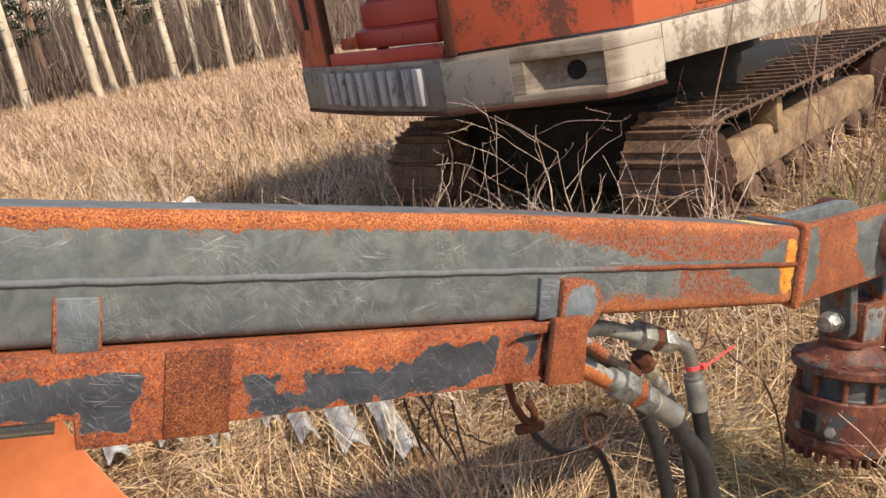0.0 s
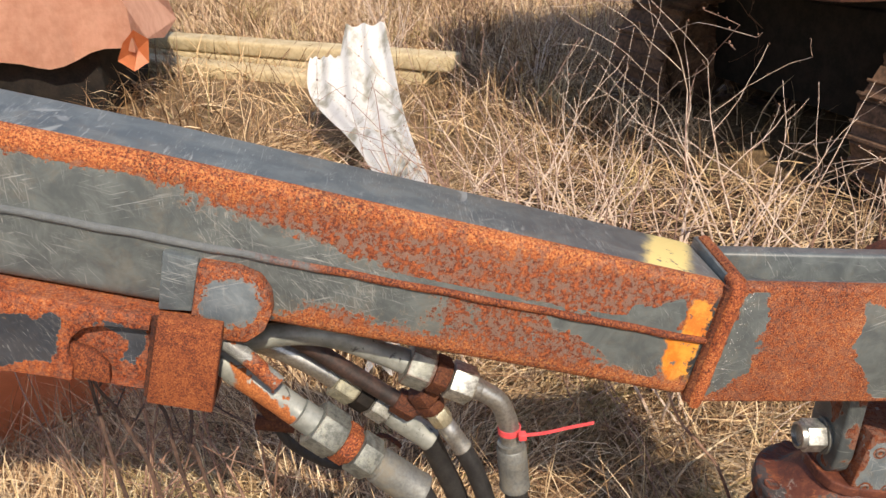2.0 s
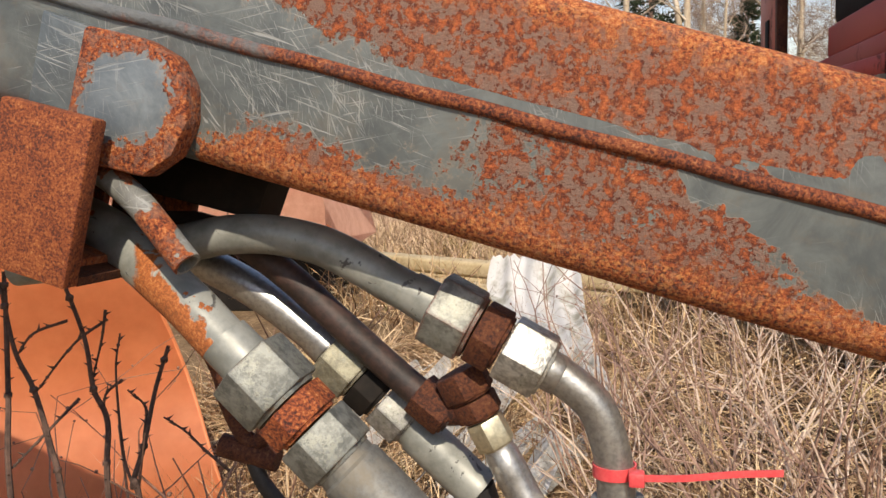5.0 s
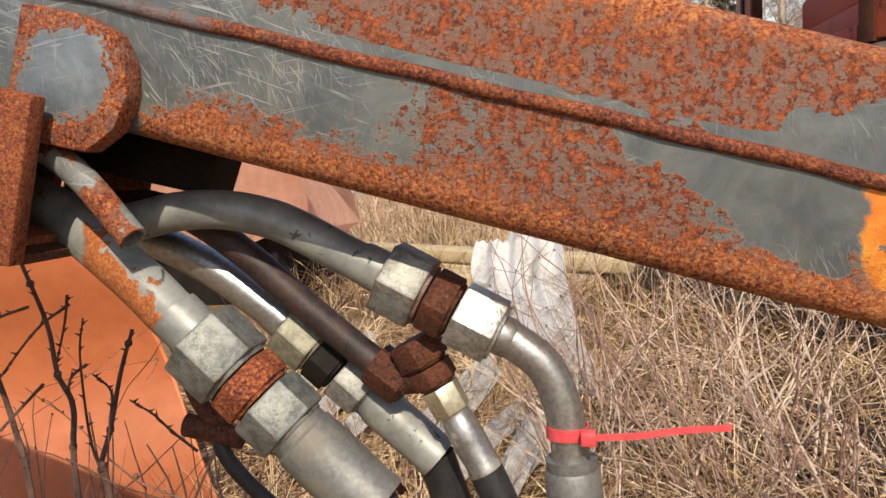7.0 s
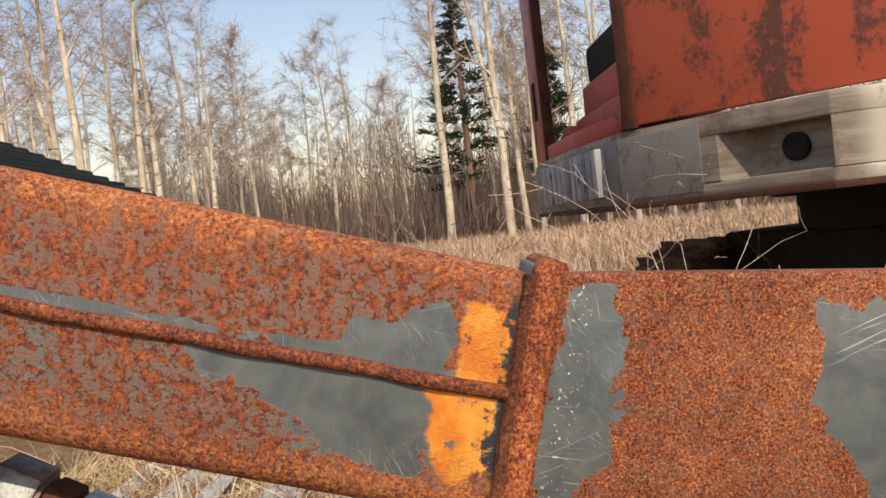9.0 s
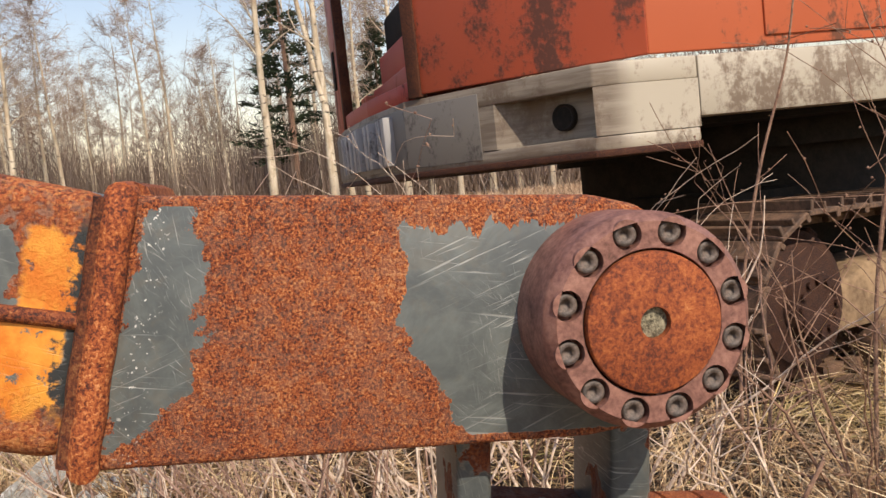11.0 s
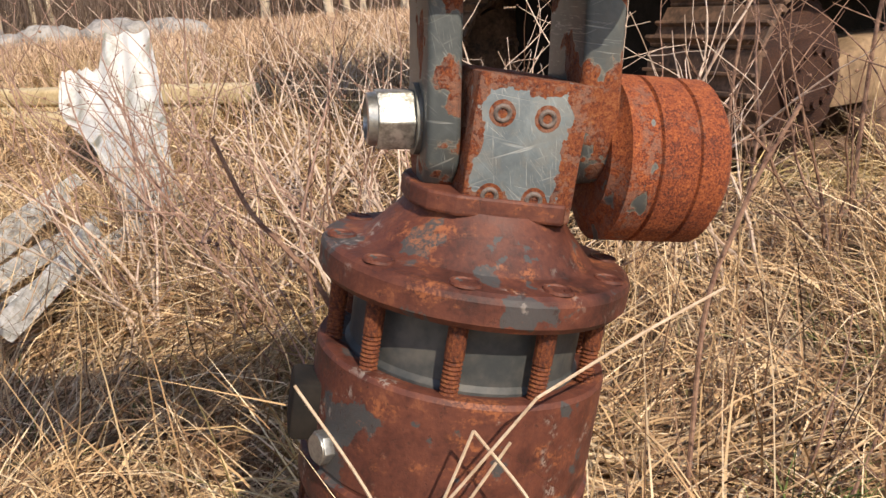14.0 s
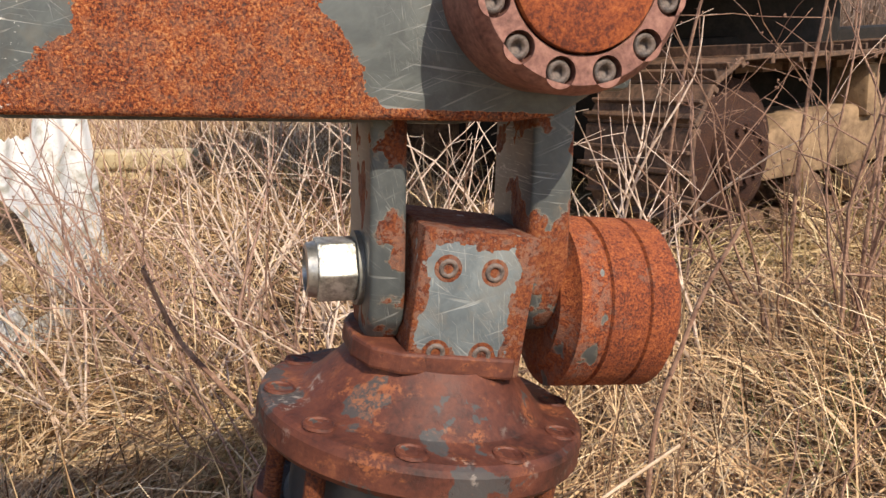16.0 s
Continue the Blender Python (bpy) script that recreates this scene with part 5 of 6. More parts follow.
def bent_sheet(rows, waves, steps=10):
    """A corrugated sheet through rows of (left, right) ends from foot to top, the top end torn in steps."""
    b = bmesh.new()
    nx = waves * 8
    left, right = curve([r_[0] for r_ in rows], steps), curve([r_[1] for r_ in rows], steps)
    grid = []
    n_ = len(left)
    for k_, (a, c) in enumerate(zip(left, right)):
        t = k_ / (n_ - 1)
        amp = 0.024 - 0.008 * t
        run = left[min(k_ + 1, n_ - 1)] - left[max(k_ - 1, 0)]
        up = (c - a).cross(run).normalized()
        line = []
        for i_ in range(nx + 1):
            f = i_ / nx
            p = a.lerp(c, f) + up * (amp * math.cos(2 * math.pi * waves * f) + 0.015 * math.sin(3 * f + 2 * t))
            if k_ > n_ - 6:
                tear = (0.88 + 0.05 * math.sin(i_ * 1.9)) if f < 0.42 else 0.10 + 0.05 * math.sin(i_ * 0.8)
                p += (left[n_ - 6] - a) * tear
            line.append(b.verts.new(p))
        grid.append(line)
    for p, q in zip(grid, grid[1:]):
        for i_ in range(nx):
            b.faces.new((p[i_], p[i_ + 1], q[i_ + 1], q[i_]))
    bmesh.ops.solidify(b, geom=b.faces[:], thickness=0.007)
    return b


o = part("corrugated_sheet", bent_sheet((((-0.893, 3.95, 0.029), (-0.681, 4.05, 0.04)), ((-1.562, 4.62, 0.141), (-1.179, 4.66, 0.099)), ((-2.327, 5.3, 0.238), (-1.646, 5.3, 0.244)), ((-2.403, 5.55, 0.669), (-1.955, 5.7, 0.694))), 4), SHEETM, None, "", pose(0, 0, 0), 60)
tagged(o, "broken white corrugated sheet leaning on timber", "roofing sheet", "loose corrugated sheets")
for k, (x, y, rz, L, W) in enumerate(((-1.05, 3.30, 23, 1.45, 0.075), (-0.85, 3.10, 22, 1.10, 0.085), (-0.64, 2.95, 19, 1.15, 0.11), (-0.50, 3.0, 14, 0.9, 0.08), (-0.40, 2.85, 22, 0.75, 0.10), (-1.50, 3.26, 25, 1.4, 0.10), (-1.72, 3.2, 29, 1.6, 0.10), (-1.26, 3.20, 24, 1.2, 0.08))):
    o = part("sheet_strip", corrugated(L, W, 1, -0.022 - 0.006 * (k % 2), 0.05 * math.sin(k * 2.0), 0.25, 10 + k), STRIPM, None, "", pose(x, y, 0.055 + 0.006 * (k % 3), 0.8, 6 * math.sin(k * 1.7), rz), 60)
    tagged(o, "narrow broken strip of white corrugated sheet in grass", "roofing sheet", "loose corrugated sheets")


def timber_log(a, b_, w, h):
    d = Vector(b_) - Vector(a)
    bb = box((0, -w / 2, 0), (d.length, w / 2, h), min(w, h) * 0.22, 3)
    m = Matrix.Translation(a) @ d.to_track_quat("X", "Z").to_matrix().to_4x4()
    o = part("timber", bb, TIMBER, None, "", m)
    return tagged(o, "pale yellow squared timber lying on the ground", "timber", "stacked timbers")


timber_log((-6.4, 7.10, -0.05), (-2.25, 6.85, -0.07), 0.26, 0.17)
timber_log((-6.2, 6.80, -0.05), (-3.1, 6.52, -0.07), 0.24, 0.16)
timber_log((-6.3, 7.12, 0.12), (-2.0, 6.80, 0.10), 0.24, 0.13)

# orange covered stack with black roofing on top
COV = pose(-3.72, 5.20, 0, 0, 0, 32)
cov = thing("covered_stack", COV, "stack under a faded orange cover with black roofing", "covered stack")
b = bmesh.new()
N = 26
rows = []
for i in range(N + 1):
    x = -2.6 * i / N
    fold = 0.03 * math.sin(i * 1.1) + 0.02 * math.sin(i * 2.7)
    hem = 0.50 + 0.05 * math.sin(i * 0.8) - 0.004 * i
    rows.append([b.verts.new(p) for p in ((x, -0.02 + fold, hem), (x, -0.01 + fold * 0.6, hem + 0.3), (x - 0.16, 0.05 + fold * 0.3, 1.20), (x - 0.24, 0.10, 1.40 - 0.5 * x), (x - 0.24, 1.5, 1.44 - 0.5 * x))])
for p, q in zip(rows, rows[1:]):
    for k in range(4):
        b.faces.new((p[k], p[k + 1], q[k + 1], q[k]))
back = [rows[0][0], rows[0][1], rows[0][2], rows[0][3], rows[0][4], b.verts.new((0.0, 1.5, 0.5)), b.verts.new((0.03, 0.8, 0.46)), b.verts.new((0.02, 0.3, 0.54))]
b.faces.new(back)
bmesh.ops.solidify(b, geom=b.faces[:], thickness=0.012)
part("orange_cover", b, TARPM, cov, "faded orange sheet hanging over the side")
b = bmesh.new()
pts = [(0.02, -0.03, 0.66), (0.10, 0.02, 0.58), (0.07, 0.03, 0.42), (-0.03, -0.02, 0.37), (-0.12, -0.06, 0.46), (-0.06, -0.06, 0.58)]
top = [b.verts.new(p) for p in pts]
cen = b.verts.new((0.0, 0.06, 0.51))
for k in range(6):
    b.faces.new((cen, top[k], top[(k + 1) % 6]))
bmesh.ops.solidify(b, geom=b.faces[:], thickness=0.012)
part("torn_corner", b, PANELM, cov, "crumpled bright orange corner", None, 0)
part("stack_core", box((-2.5, 0.14, 0.0), (-0.30, 1.45, 1.38), 0.03), BLACK, cov)
roofing = part("roofing_sheet", corrugated(1.9, 3.2, 22, 0.032, 0.0, 0.0, 8), ROOFM, None, "", COV @ pose(0.06, -0.17, 1.42, 0.6, 26.0, 0) @ pose(-1.6, 0, 0), 60)
tagged(roofing, "black corrugated roofing laid on the orange cover", "roofing sheet")

# orange panel standing behind the tube
b = bmesh.new()
rows = []
for i in range(-6, 13):
    t = i / 12
    prof = (-0.02 + 0.10 * math.sin(math.pi * max(t, 0.0)) ** 2, 0.82 * t)
    rows.append([b.verts.new((x, prof[0] + 0.04 * math.sin(x * 1.5), prof[1])) for x in [-2.2 + (2.115 - 0.245 * t) * k / 8 for k in range(9)]])
for p, q in zip(rows, rows[1:]):
    for k in range(8):
        b.faces.new((p[k], p[k + 1], q[k + 1], q[k]))
bmesh.ops.solidify(b, geom=b.faces[:], thickness=0.02)
o = part("orange_panel", b, PANELM, None, "", pose(-1.42, 2.86, -0.05, 0, 0, 50))
o.name = "sheet"
pan = thing("orange_panel", pose(-1.42, 2.86, -0.05, 0, 0, 50), "smooth orange sheet-metal panel standing in grass", "metal panel")
o.parent, o.matrix_basis = pan, Matrix()
part("rolled_edge", tube([(-0.089 - 0.245 * i / 12, -0.012 + 0.10 * math.sin(math.pi * max(i, 0) / 12) ** 2, 0.82 * i / 12) for i in range(-6, 13)], 0.011, 8), PANELM, pan)

# ---- boulders ----


def boulder(x, y, r, seed):
    b = bmesh.new()
    bmesh.ops.create_icosphere(b, subdivisions=3, radius=1)
    off = Vector((seed * 3.7, seed * 1.3, seed))
    for v in b.verts:
        n = noise.noise(v.co * 1.3 + off) * 0.35 + noise.noise(v.co * 3.1 + off) * 0.12
        v.co = v.co * (1 + n)
        v.co.z *= 0.72
    b.transform(Matrix.Scale(r, 4))
    o = part("boulder", b, ROCKM, None, "", pose(x, y, r * 0.35), 180)
    return tagged(o, "large pale grey boulder at the wood's edge", "boulder", "boulders at the wood's edge")


for k in range(13):
    az = math.radians((-46.5, -45.2, -44.0, -42.2, -40.9, -38.5, -36.9, -35.5, -34.2, -47.8, -37.8, -33.0, -49.0)[k])
    dist = 27 + 2.5 * math.sin(k * 2.1)
    boulder(0.8 + dist * math.sin(az), 1.3 + dist * math.cos(az), 0.42 + 0.25 * abs(math.sin(k * 1.7)), k + 1)


# ---- vegetation ----
def blades(name, n, x0, x1, y0, y1, lmin, lmax, wmin, wmax, upright, material, label, seed, keep=None):
    """Bent grass blades as ribbons of two quads and a tip."""
    r = np.random.RandomState(seed)
    x, y = r.uniform(x0, x1, n), r.uniform(y0, y1, n)
    if keep is not None:
        k = keep(x, y, r)
        x, y = x[k], y[k]
        n = len(x)
    z = ground_np(x, y)
    az = r.normal(0, 0.75, n) + 2.4 * np.sin(x * 2.1 + y * 1.3) + 1.7 * np.sin(y * 2.9 - x * 1.2) + np.where(r.uniform(0, 1, n) < 0.3, r.uniform(0, 6.28, n), 0)
    L = r.uniform(lmin, lmax, n)
    w = r.uniform(wmin, wmax, n) * 0.5
    e0 = np.radians(np.clip(r.normal(upright, 22 if upright > 25 else 14, n), 3, 88))
    droop = np.radians(r.uniform(2, 45, n) if upright < 25 else r.uniform(10, 80, n))
    p = np.stack([x, y, z + r.uniform(-0.005, 0.03, n) * (lmax < 0.6)], -1)
    px, py = -np.sin(az), np.cos(az)
    twist = r.uniform(-0.9, 0.9, n)
    side = np.stack([px * np.cos(twist), py * np.cos(twist), np.sin(twist)], -1)
    pts = []
    e = e0.copy()
    for s_ in range(4):
        taper = (1.0, 0.85, 0.6, 0.0)[s_]
        if s_ == 3:
            pts.append(p.copy())
        else:
            pts.append(p - side * (w * taper)[:, None])
            pts.append(p + side * (w * taper)[:, None])
        d = np.stack([np.cos(az) * np.cos(e), np.sin(az) * np.cos(e), np.sin(e)], -1)
        p = p + d * (L / 3)[:, None]
        p[:, 2] = np.maximum(p[:, 2], ground_np(p[:, 0], p[:, 1]) + 0.004)
        e = e - droop / 3
        az = az + r.normal(0, 0.32 if upright < 25 else 0.12, n)
    v = np.stack(pts, 1).reshape(-1, 3)
    base = np.arange(n) * 7
    f = np.concatenate([np.stack([base + a, base + b_, base + c], -1) for a, b_, c in ((0, 1, 3), (0, 3, 2), (2, 3, 5), (2, 5, 4), (4, 5, 6))])
    o = new(name, np_mesh(name, v, f, material))
    return tagged(o, label, "grass", "", "stuff")


def off_track(x, y, r):
    dx, dy = x - 1.30, y - 4.72
    f, l = dx * 0.682 + dy * 0.731, -dx * 0.731 + dy * 0.682
    under = (f > -0.15) & (f < 4.2) & (l > -0.05) & (l < 2.8)
    wood_pile = (x < -1.9) & (y > 5.3) & (y < 7.4)
    bramble = ((x - 0.55) * 0.62) ** 2 + (y - 4.45) ** 2 < 0.85 + 0.35 * np.sin(x * 5.1) * np.sin(y * 4.3)
    lean_to = (x > -2.4) & (x < -0.9) & (y > 4.2) & (y < 5.9)
    thin = (lean_to & (r.uniform(0, 1, len(x)) > 0.15)) | (wood_pile & (r.uniform(0, 1, len(x)) > 0.35)) | (bramble & (r.uniform(0, 1, len(x)) > 0.14))
    return (~under & ~thin) | (r.uniform(0, 1, len(x)) < 0.06)


def off_sheets(x, y, r):
    lx = x + 0.55 * (y - 3.0)
    on = (lx > -2.0) & (lx < -0.25) & (y > 2.75) & (y < 4.9)
    return (~on | (r.uniform(0, 1, len(x)) < 0.62)) & off_track(x, y, r)


blades("straw_grass", 105000, -2.6, 2.8, 1.7, 5.2, 0.09, 0.34, 0.0030, 0.0078, 13, STRAW, "matted pale dry grass lying in all directions", 1, off_sheets)
blades("straw_grass", 13000, -2.6, 3.2, 1.9, 6.5, 0.22, 0.55, 0.0024, 0.0046, 40, STRAW, "loose dry grass standing half upright", 2, off_sheets)
blades("straw_grass", 3000, -1.6, 2.6, 2.2, 4.3, 0.28, 0.66, 0.0022, 0.0042, 58, STRAW, "thin tall dry stalks standing in the matted grass", 12, off_sheets)
blades("straw_grass", 60000, -9.0, 7.5, 5.0, 13.0, 0.20, 0.55, 0.006, 0.011, 40, STRAW, "dry grass in the middle of the meadow", 3, off_track)
blades("meadow_grass", 90000, -34.0, 14.0, 12.0, 40.0, 0.22, 0.62, 0.014, 0.030, 62, MEADOW, "tall dry meadow grass before the wood", 4)
blades("meadow_grass", 30000, -14.0, 10.0, 7.0, 16.0, 0.22, 0.60, 0.008, 0.014, 55, MEADOW, "tall dry meadow grass near the excavator", 5, off_track)
blades("straw_grass", 20000, -6.5, 0.0, 0.4, 2.4, 0.12, 0.4, 0.003, 0.005, 30, STRAW, "dry grass beside the panel", 6)
blades("green_grass", 2600, 1.2, 2.9, 2.0, 4.4, 0.08, 0.24, 0.002, 0.004, 55, GREEN, "sparse young green grass tufts", 7, lambda x, y, r: np.sin(x * 5) * np.sin(y * 4 + 1) > 0.35)
blades("green_grass", 700, -1.2, 0.3, 2.3, 3.6, 0.06, 0.18, 0.002, 0.004, 50, GREEN, "sparse young green grass tufts", 8, lambda x, y, r: np.sin(x * 4 + 2) * np.sin(y * 5) > 0.4)
blades("green_grass", 260, 1.28, 1.5, 2.42, 2.68, 0.08, 0.20, 0.003, 0.005, 55, GREEN, "young green tuft in the dry grass", 13)
blades("green_grass", 9000, 2.1, 4.4, 3.7, 5.3, 0.1, 0.32, 0.004, 0.008, 60, GREEN, "greenish grass clump beside the track", 9)


def shrub(x, y, h, stems, spread, seed, material, label, thick=0.006, lean=(0, 0)):
    """A leafless shrub of crooked stems, side twigs and buds."""
    rng = random.Random(seed)
    buds = bmesh.new()

    def grow(p, d, length, r, depth, b):
        n = max(3, int(length / 0.07))
        pts, rad = [p.copy()], [r]
        for k in range(n):
            d = (d + Vector((rng.gauss(0, 0.13), rng.gauss(0, 0.13), rng.gauss(0.0, 0.10) + (0.03 if depth == 0 else -0.01)))).normalized()
            p = p + d * (length / n)
            pts.append(p.copy())
            rad.append(max(0.0009, r * (1 - 0.8 * (k + 1) / n)))
            if depth < 2 and k > 0 and rng.random() < (0.34 if depth == 0 else 0.25):
                s_ = Vector((rng.gauss(0, 1), rng.gauss(0, 1), rng.gauss(0.25, 0.6))).normalized()
                grow(p.copy(), (d * 0.55 + s_ * 0.75).normalized(), length * rng.uniform(0.22, 0.5), rad[-1] * 0.7, depth + 1, b)
            if depth > 0 and rng.random() < 0.35:
                q_ = p + Vector((rng.gauss(0, 0.004), rng.gauss(0, 0.004), 0.004))
                bmesh.ops.create_icosphere(buds, subdivisions=1, radius=rng.uniform(0.0022, 0.0042), matrix=Matrix.Translation(q_))
        tube(pts, rad, 5, b)

    t = thing("shrub", pose(x, y, ground_z(x, y)), label, "shrub", "leafless shrubs")
    for _ in range(stems):
        b = bmesh.new()
        a = rng.uniform(0, 2 * math.pi)
        s_ = Vector((math.cos(a) * spread + lean[0], math.sin(a) * spread + lean[1], 1)).normalized()
        grow(Vector((rng.gauss(0, 0.05), rng.gauss(0, 0.05), -0.02)), s_, h * rng.uniform(0.65, 1.1), thick * rng.uniform(0.6, 1.1), 0, b)
        part("stem", b, material, t, "", None, 0)
    tagged(part("bud", buds, STEMM, t, "", None, 0), kind="stuff")
    return t


pale, brown = "leafless shrub of bleached thin crooked twigs", "leafless shrub of thorny brown stems"
for k, (x, y, h, n, sp) in enumerate(((0.30, 3.75, 1.0, 5, 0.5), (0.62, 3.95, 1.15, 6, 0.55), (-0.15, 3.9, 0.95, 6, 0.6), (0.95, 3.9, 1.1, 5, 0.5), (-0.5, 4.3, 0.9, 6, 0.7), (1.25, 3.6, 0.95, 4, 0.5), (-0.75, 3.9, 0.7, 6, 0.7), (0.05, 3.3, 0.6, 5, 0.8), (-0.4, 3.4, 0.55, 6, 0.8))):
    shrub(x, y, h, n, sp, 20 + k, PALESTEM, pale, 0.0065)
for k, (x, y, h, n, sp) in enumerate(((1.62, 3.55, 1.35, 4, 0.22), (1.75, 3.85, 1.5, 4, 0.2), (1.45, 3.75, 1.1, 5, 0.3), (2.05, 3.9, 1.1, 4, 0.3), (1.2, 4.1, 1.2, 4, 0.3), (1.9, 3.3, 0.9, 4, 0.4), (2.3, 3.6, 0.8, 5, 0.5))):
    shrub(x, y, h, n, sp, 40 + k, STEMM, brown, 0.0065)
for k, (x, y, h, n, sp, ln) in enumerate(((-0.62, 2.28, 0.75, 3, 0.25, (0, 0)), (-0.85, 2.15, 0.9, 3, 0.2, (0, 0)), (-0.35, 2.50, 0.55, 3, 0.4, (0, 0)), (1.35, 2.55, 0.42, 2, 0.3, (0.5, 0.3)), (0.72, 2.62, 0.62, 2, 0.25, (-0.9, 0.25)), (0.35, 2.95, 0.5, 3, 0.5, (0, 0)))):
    shrub(x, y, h, n, sp, 60 + k, STEMM, brown, 0.005, ln)
for k, (x, y, h, n, ln) in enumerate(((-0.15, 3.15, 0.75, 7, (-0.35, 0)), (0.25, 3.35, 0.8, 7, (-0.3, 0)), (0.55, 3.1, 0.7, 6, (-0.2, 0.1)), (-0.5, 3.7, 0.8, 7, (-0.1, 0)), (0.05, 3.75, 0.85, 8, (-0.3, 0)), (0.75, 3.4, 0.8, 6, (0, 0)), (0.40, 3.65, 0.8, 7, (0.2, 0)))):
    shrub(x, y, h, n, 0.45, 110 + k, STEMM if k % 2 else PALESTEM, brown if k % 2 else pale, 0.0062, ln)
for k, (x, y, h, n, ln) in enumerate(((-0.30, 3.30, 0.95, 6, (-0.30, -0.1)), (-0.05, 3.55, 1.0, 6, (-0.35, 0)), (0.15, 3.25, 0.9, 5, (-0.40, 0)), (-0.65, 3.65, 0.9, 5, (-0.2, -0.1)), (0.42, 3.45, 1.05, 5, (-0.25, 0)))):
    shrub(x, y, h, n, 0.35, 150 + k, TWIGB, "leafless shrub of pinkish-brown branching twigs", 0.0058, ln)
for k, (x, y, h, n, ln) in enumerate(((-0.30, 1.98, 0.82, 3, (0.12, -0.08)), (-0.48, 1.92, 0.85, 3, (0.1, -0.1)), (-0.12, 1.98, 0.62, 2, (-0.05, -0.05)), (-0.75, 2.05, 0.7, 3, (0, 0)))):
    shrub(x, y, h, n, 0.16, 130 + k, STEMM, brown, 0.0066, ln)
for k, pts in enumerate((((0.637, 2.324, 0.60), (0.675, 2.319, 0.518), (0.723, 2.312, 0.47), (0.766, 2.313, 0.413), (0.81, 2.33, 0.25), (0.83, 2.35, -0.02)), ((1.30, 2.63, 0.58), (1.257, 2.614, 0.502), (1.226, 2.597, 0.424), (1.19, 2.58, 0.30), (1.17, 2.57, -0.02)))):
    o = thing("bramble_cane", pose(0, 0, 0), "single dark thorny cane arching beside the rotator", "bramble", "bramble canes")
    cane = curve(pts, 5)
    part("cane", tube(cane, [0.0028 + 0.0012 * i_ / len(cane) for i_ in range(len(cane))], 7), STEMM, o)
    th = bmesh.new()
    for i_, p_ in enumerate(cane):
        lathe([(0.0022, 0), (0, 0.010)], 5, along(p_, Vector(p_) + Vector((math.sin(i_ * 2.1), math.cos(i_ * 1.3), 0.6))), th)
    tagged(part("thorn", th, STEMM, o, "", None, 0), kind="stuff")


for pts in (((1.47, 4.46, 1.46), (1.43, 4.48, 1.24), (1.325, 4.48, 0.89), (1.24, 4.48, 0.45), (1.21, 4.48, -0.03)), ((1.71, 4.0, 1.38), (1.63, 4.0, 0.90), (1.58, 4.0, 0.53), (1.55, 4.0, -0.03)), ((1.86, 3.7, 1.12), (1.74, 3.72, 0.72), (1.70, 3.74, 0.35), (1.69, 3.75, -0.03))):
    o = thing("bramble_cane", pose(0, 0, 0), "tall brown thorny cane standing before the excavator", "bramble", "bramble canes")
    cane = curve(pts, 6)
    part("cane", tube(cane, [0.0030 + 0.0040 * i_ / len(cane) for i_ in range(len(cane))], 8), STEMM, o)
    th = bmesh.new()
    for i_, p_ in enumerate(cane[1:]):
        lathe([(0.0034, 0), (0.0016, 0.006), (0, 0.014)], 5, along(p_, Vector(p_) + Vector((math.sin(i_ * 2.1), math.cos(i_ * 1.3), 0.6))), th)
    tagged(part("thorn", th, STEMM, o, "", None, 0), kind="stuff")


def bramble(label, canes, branches):
    """Dark thorny canes rooted in the ground, with side shoots."""
    t = thing("bramble", pose(0, 0, 0), label, "bramble", "brambles before the orange panel")
    th = bmesh.new()
    for pts, r0, root in [(c, 0.0046, True) for c in canes] + [(c, 0.0021, False) for c in branches]:
        pts = list(pts)
        if root:
            x, y, z = pts[-1]
            pts += [(x + 0.03, y + 0.01, z * 0.5), (x + 0.05, y + 0.02, -0.03)]
        line = curve(pts, 6)
        n_ = len(line)
        part("cane", tube(line, [r0 * (0.55 + 0.5 * i_ / n_) for i_ in range(n_)], 7), CANEM, t)
        for i_, p_ in enumerate(line[1:-1]):
            if i_ % 2 == 0:
                lathe([(0.0026, 0), (0.0012, 0.004), (0, 0.010)], 5, along(p_, Vector(p_) + Vector((math.sin(i_ * 2.1), math.cos(i_ * 1.3), 0.5))), th)
            elif i_ % 5 == 1:
                bmesh.ops.create_icosphere(th, subdivisions=1, radius=r0 * 1.25, matrix=Matrix.Translation(p_))
    tagged(part("thorn", th, CANEM, t, "", None, 0), kind="stuff")


bramble("tall dark thorny bramble canes with budding side shoots",
        [((-0.211, 1.742, 0.858), (-0.192, 1.758, 0.779), (-0.178, 1.759, 0.716), (-0.162, 1.767, 0.673), (-0.138, 1.751, 0.582))],
        [((-0.180, 1.758, 0.723), (-0.183, 1.776, 0.777), (-0.185, 1.784, 0.813)), ((-0.163, 1.765, 0.673), (-0.170, 1.770, 0.707), (-0.164, 1.791, 0.724))])
bramble("brown thorny bramble cane bending over the panel",
        [((-0.237, 1.679, 0.856), (-0.222, 1.685, 0.773), (-0.206, 1.698, 0.724), (-0.185, 1.705, 0.655), (-0.162, 1.706, 0.590)), ((-0.236, 1.684, 0.869), (-0.231, 1.681, 0.815), (-0.216, 1.672, 0.721), (-0.186, 1.656, 0.600))],
        [((-0.220, 1.687, 0.767), (-0.217, 1.707, 0.791), (-0.203, 1.743, 0.803)), ((-0.205, 1.697, 0.717), (-0.197, 1.746, 0.773), (-0.183, 1.785, 0.801)), ((-0.196, 1.659, 0.634), (-0.191, 1.698, 0.667), (-0.183, 1.743, 0.707))])
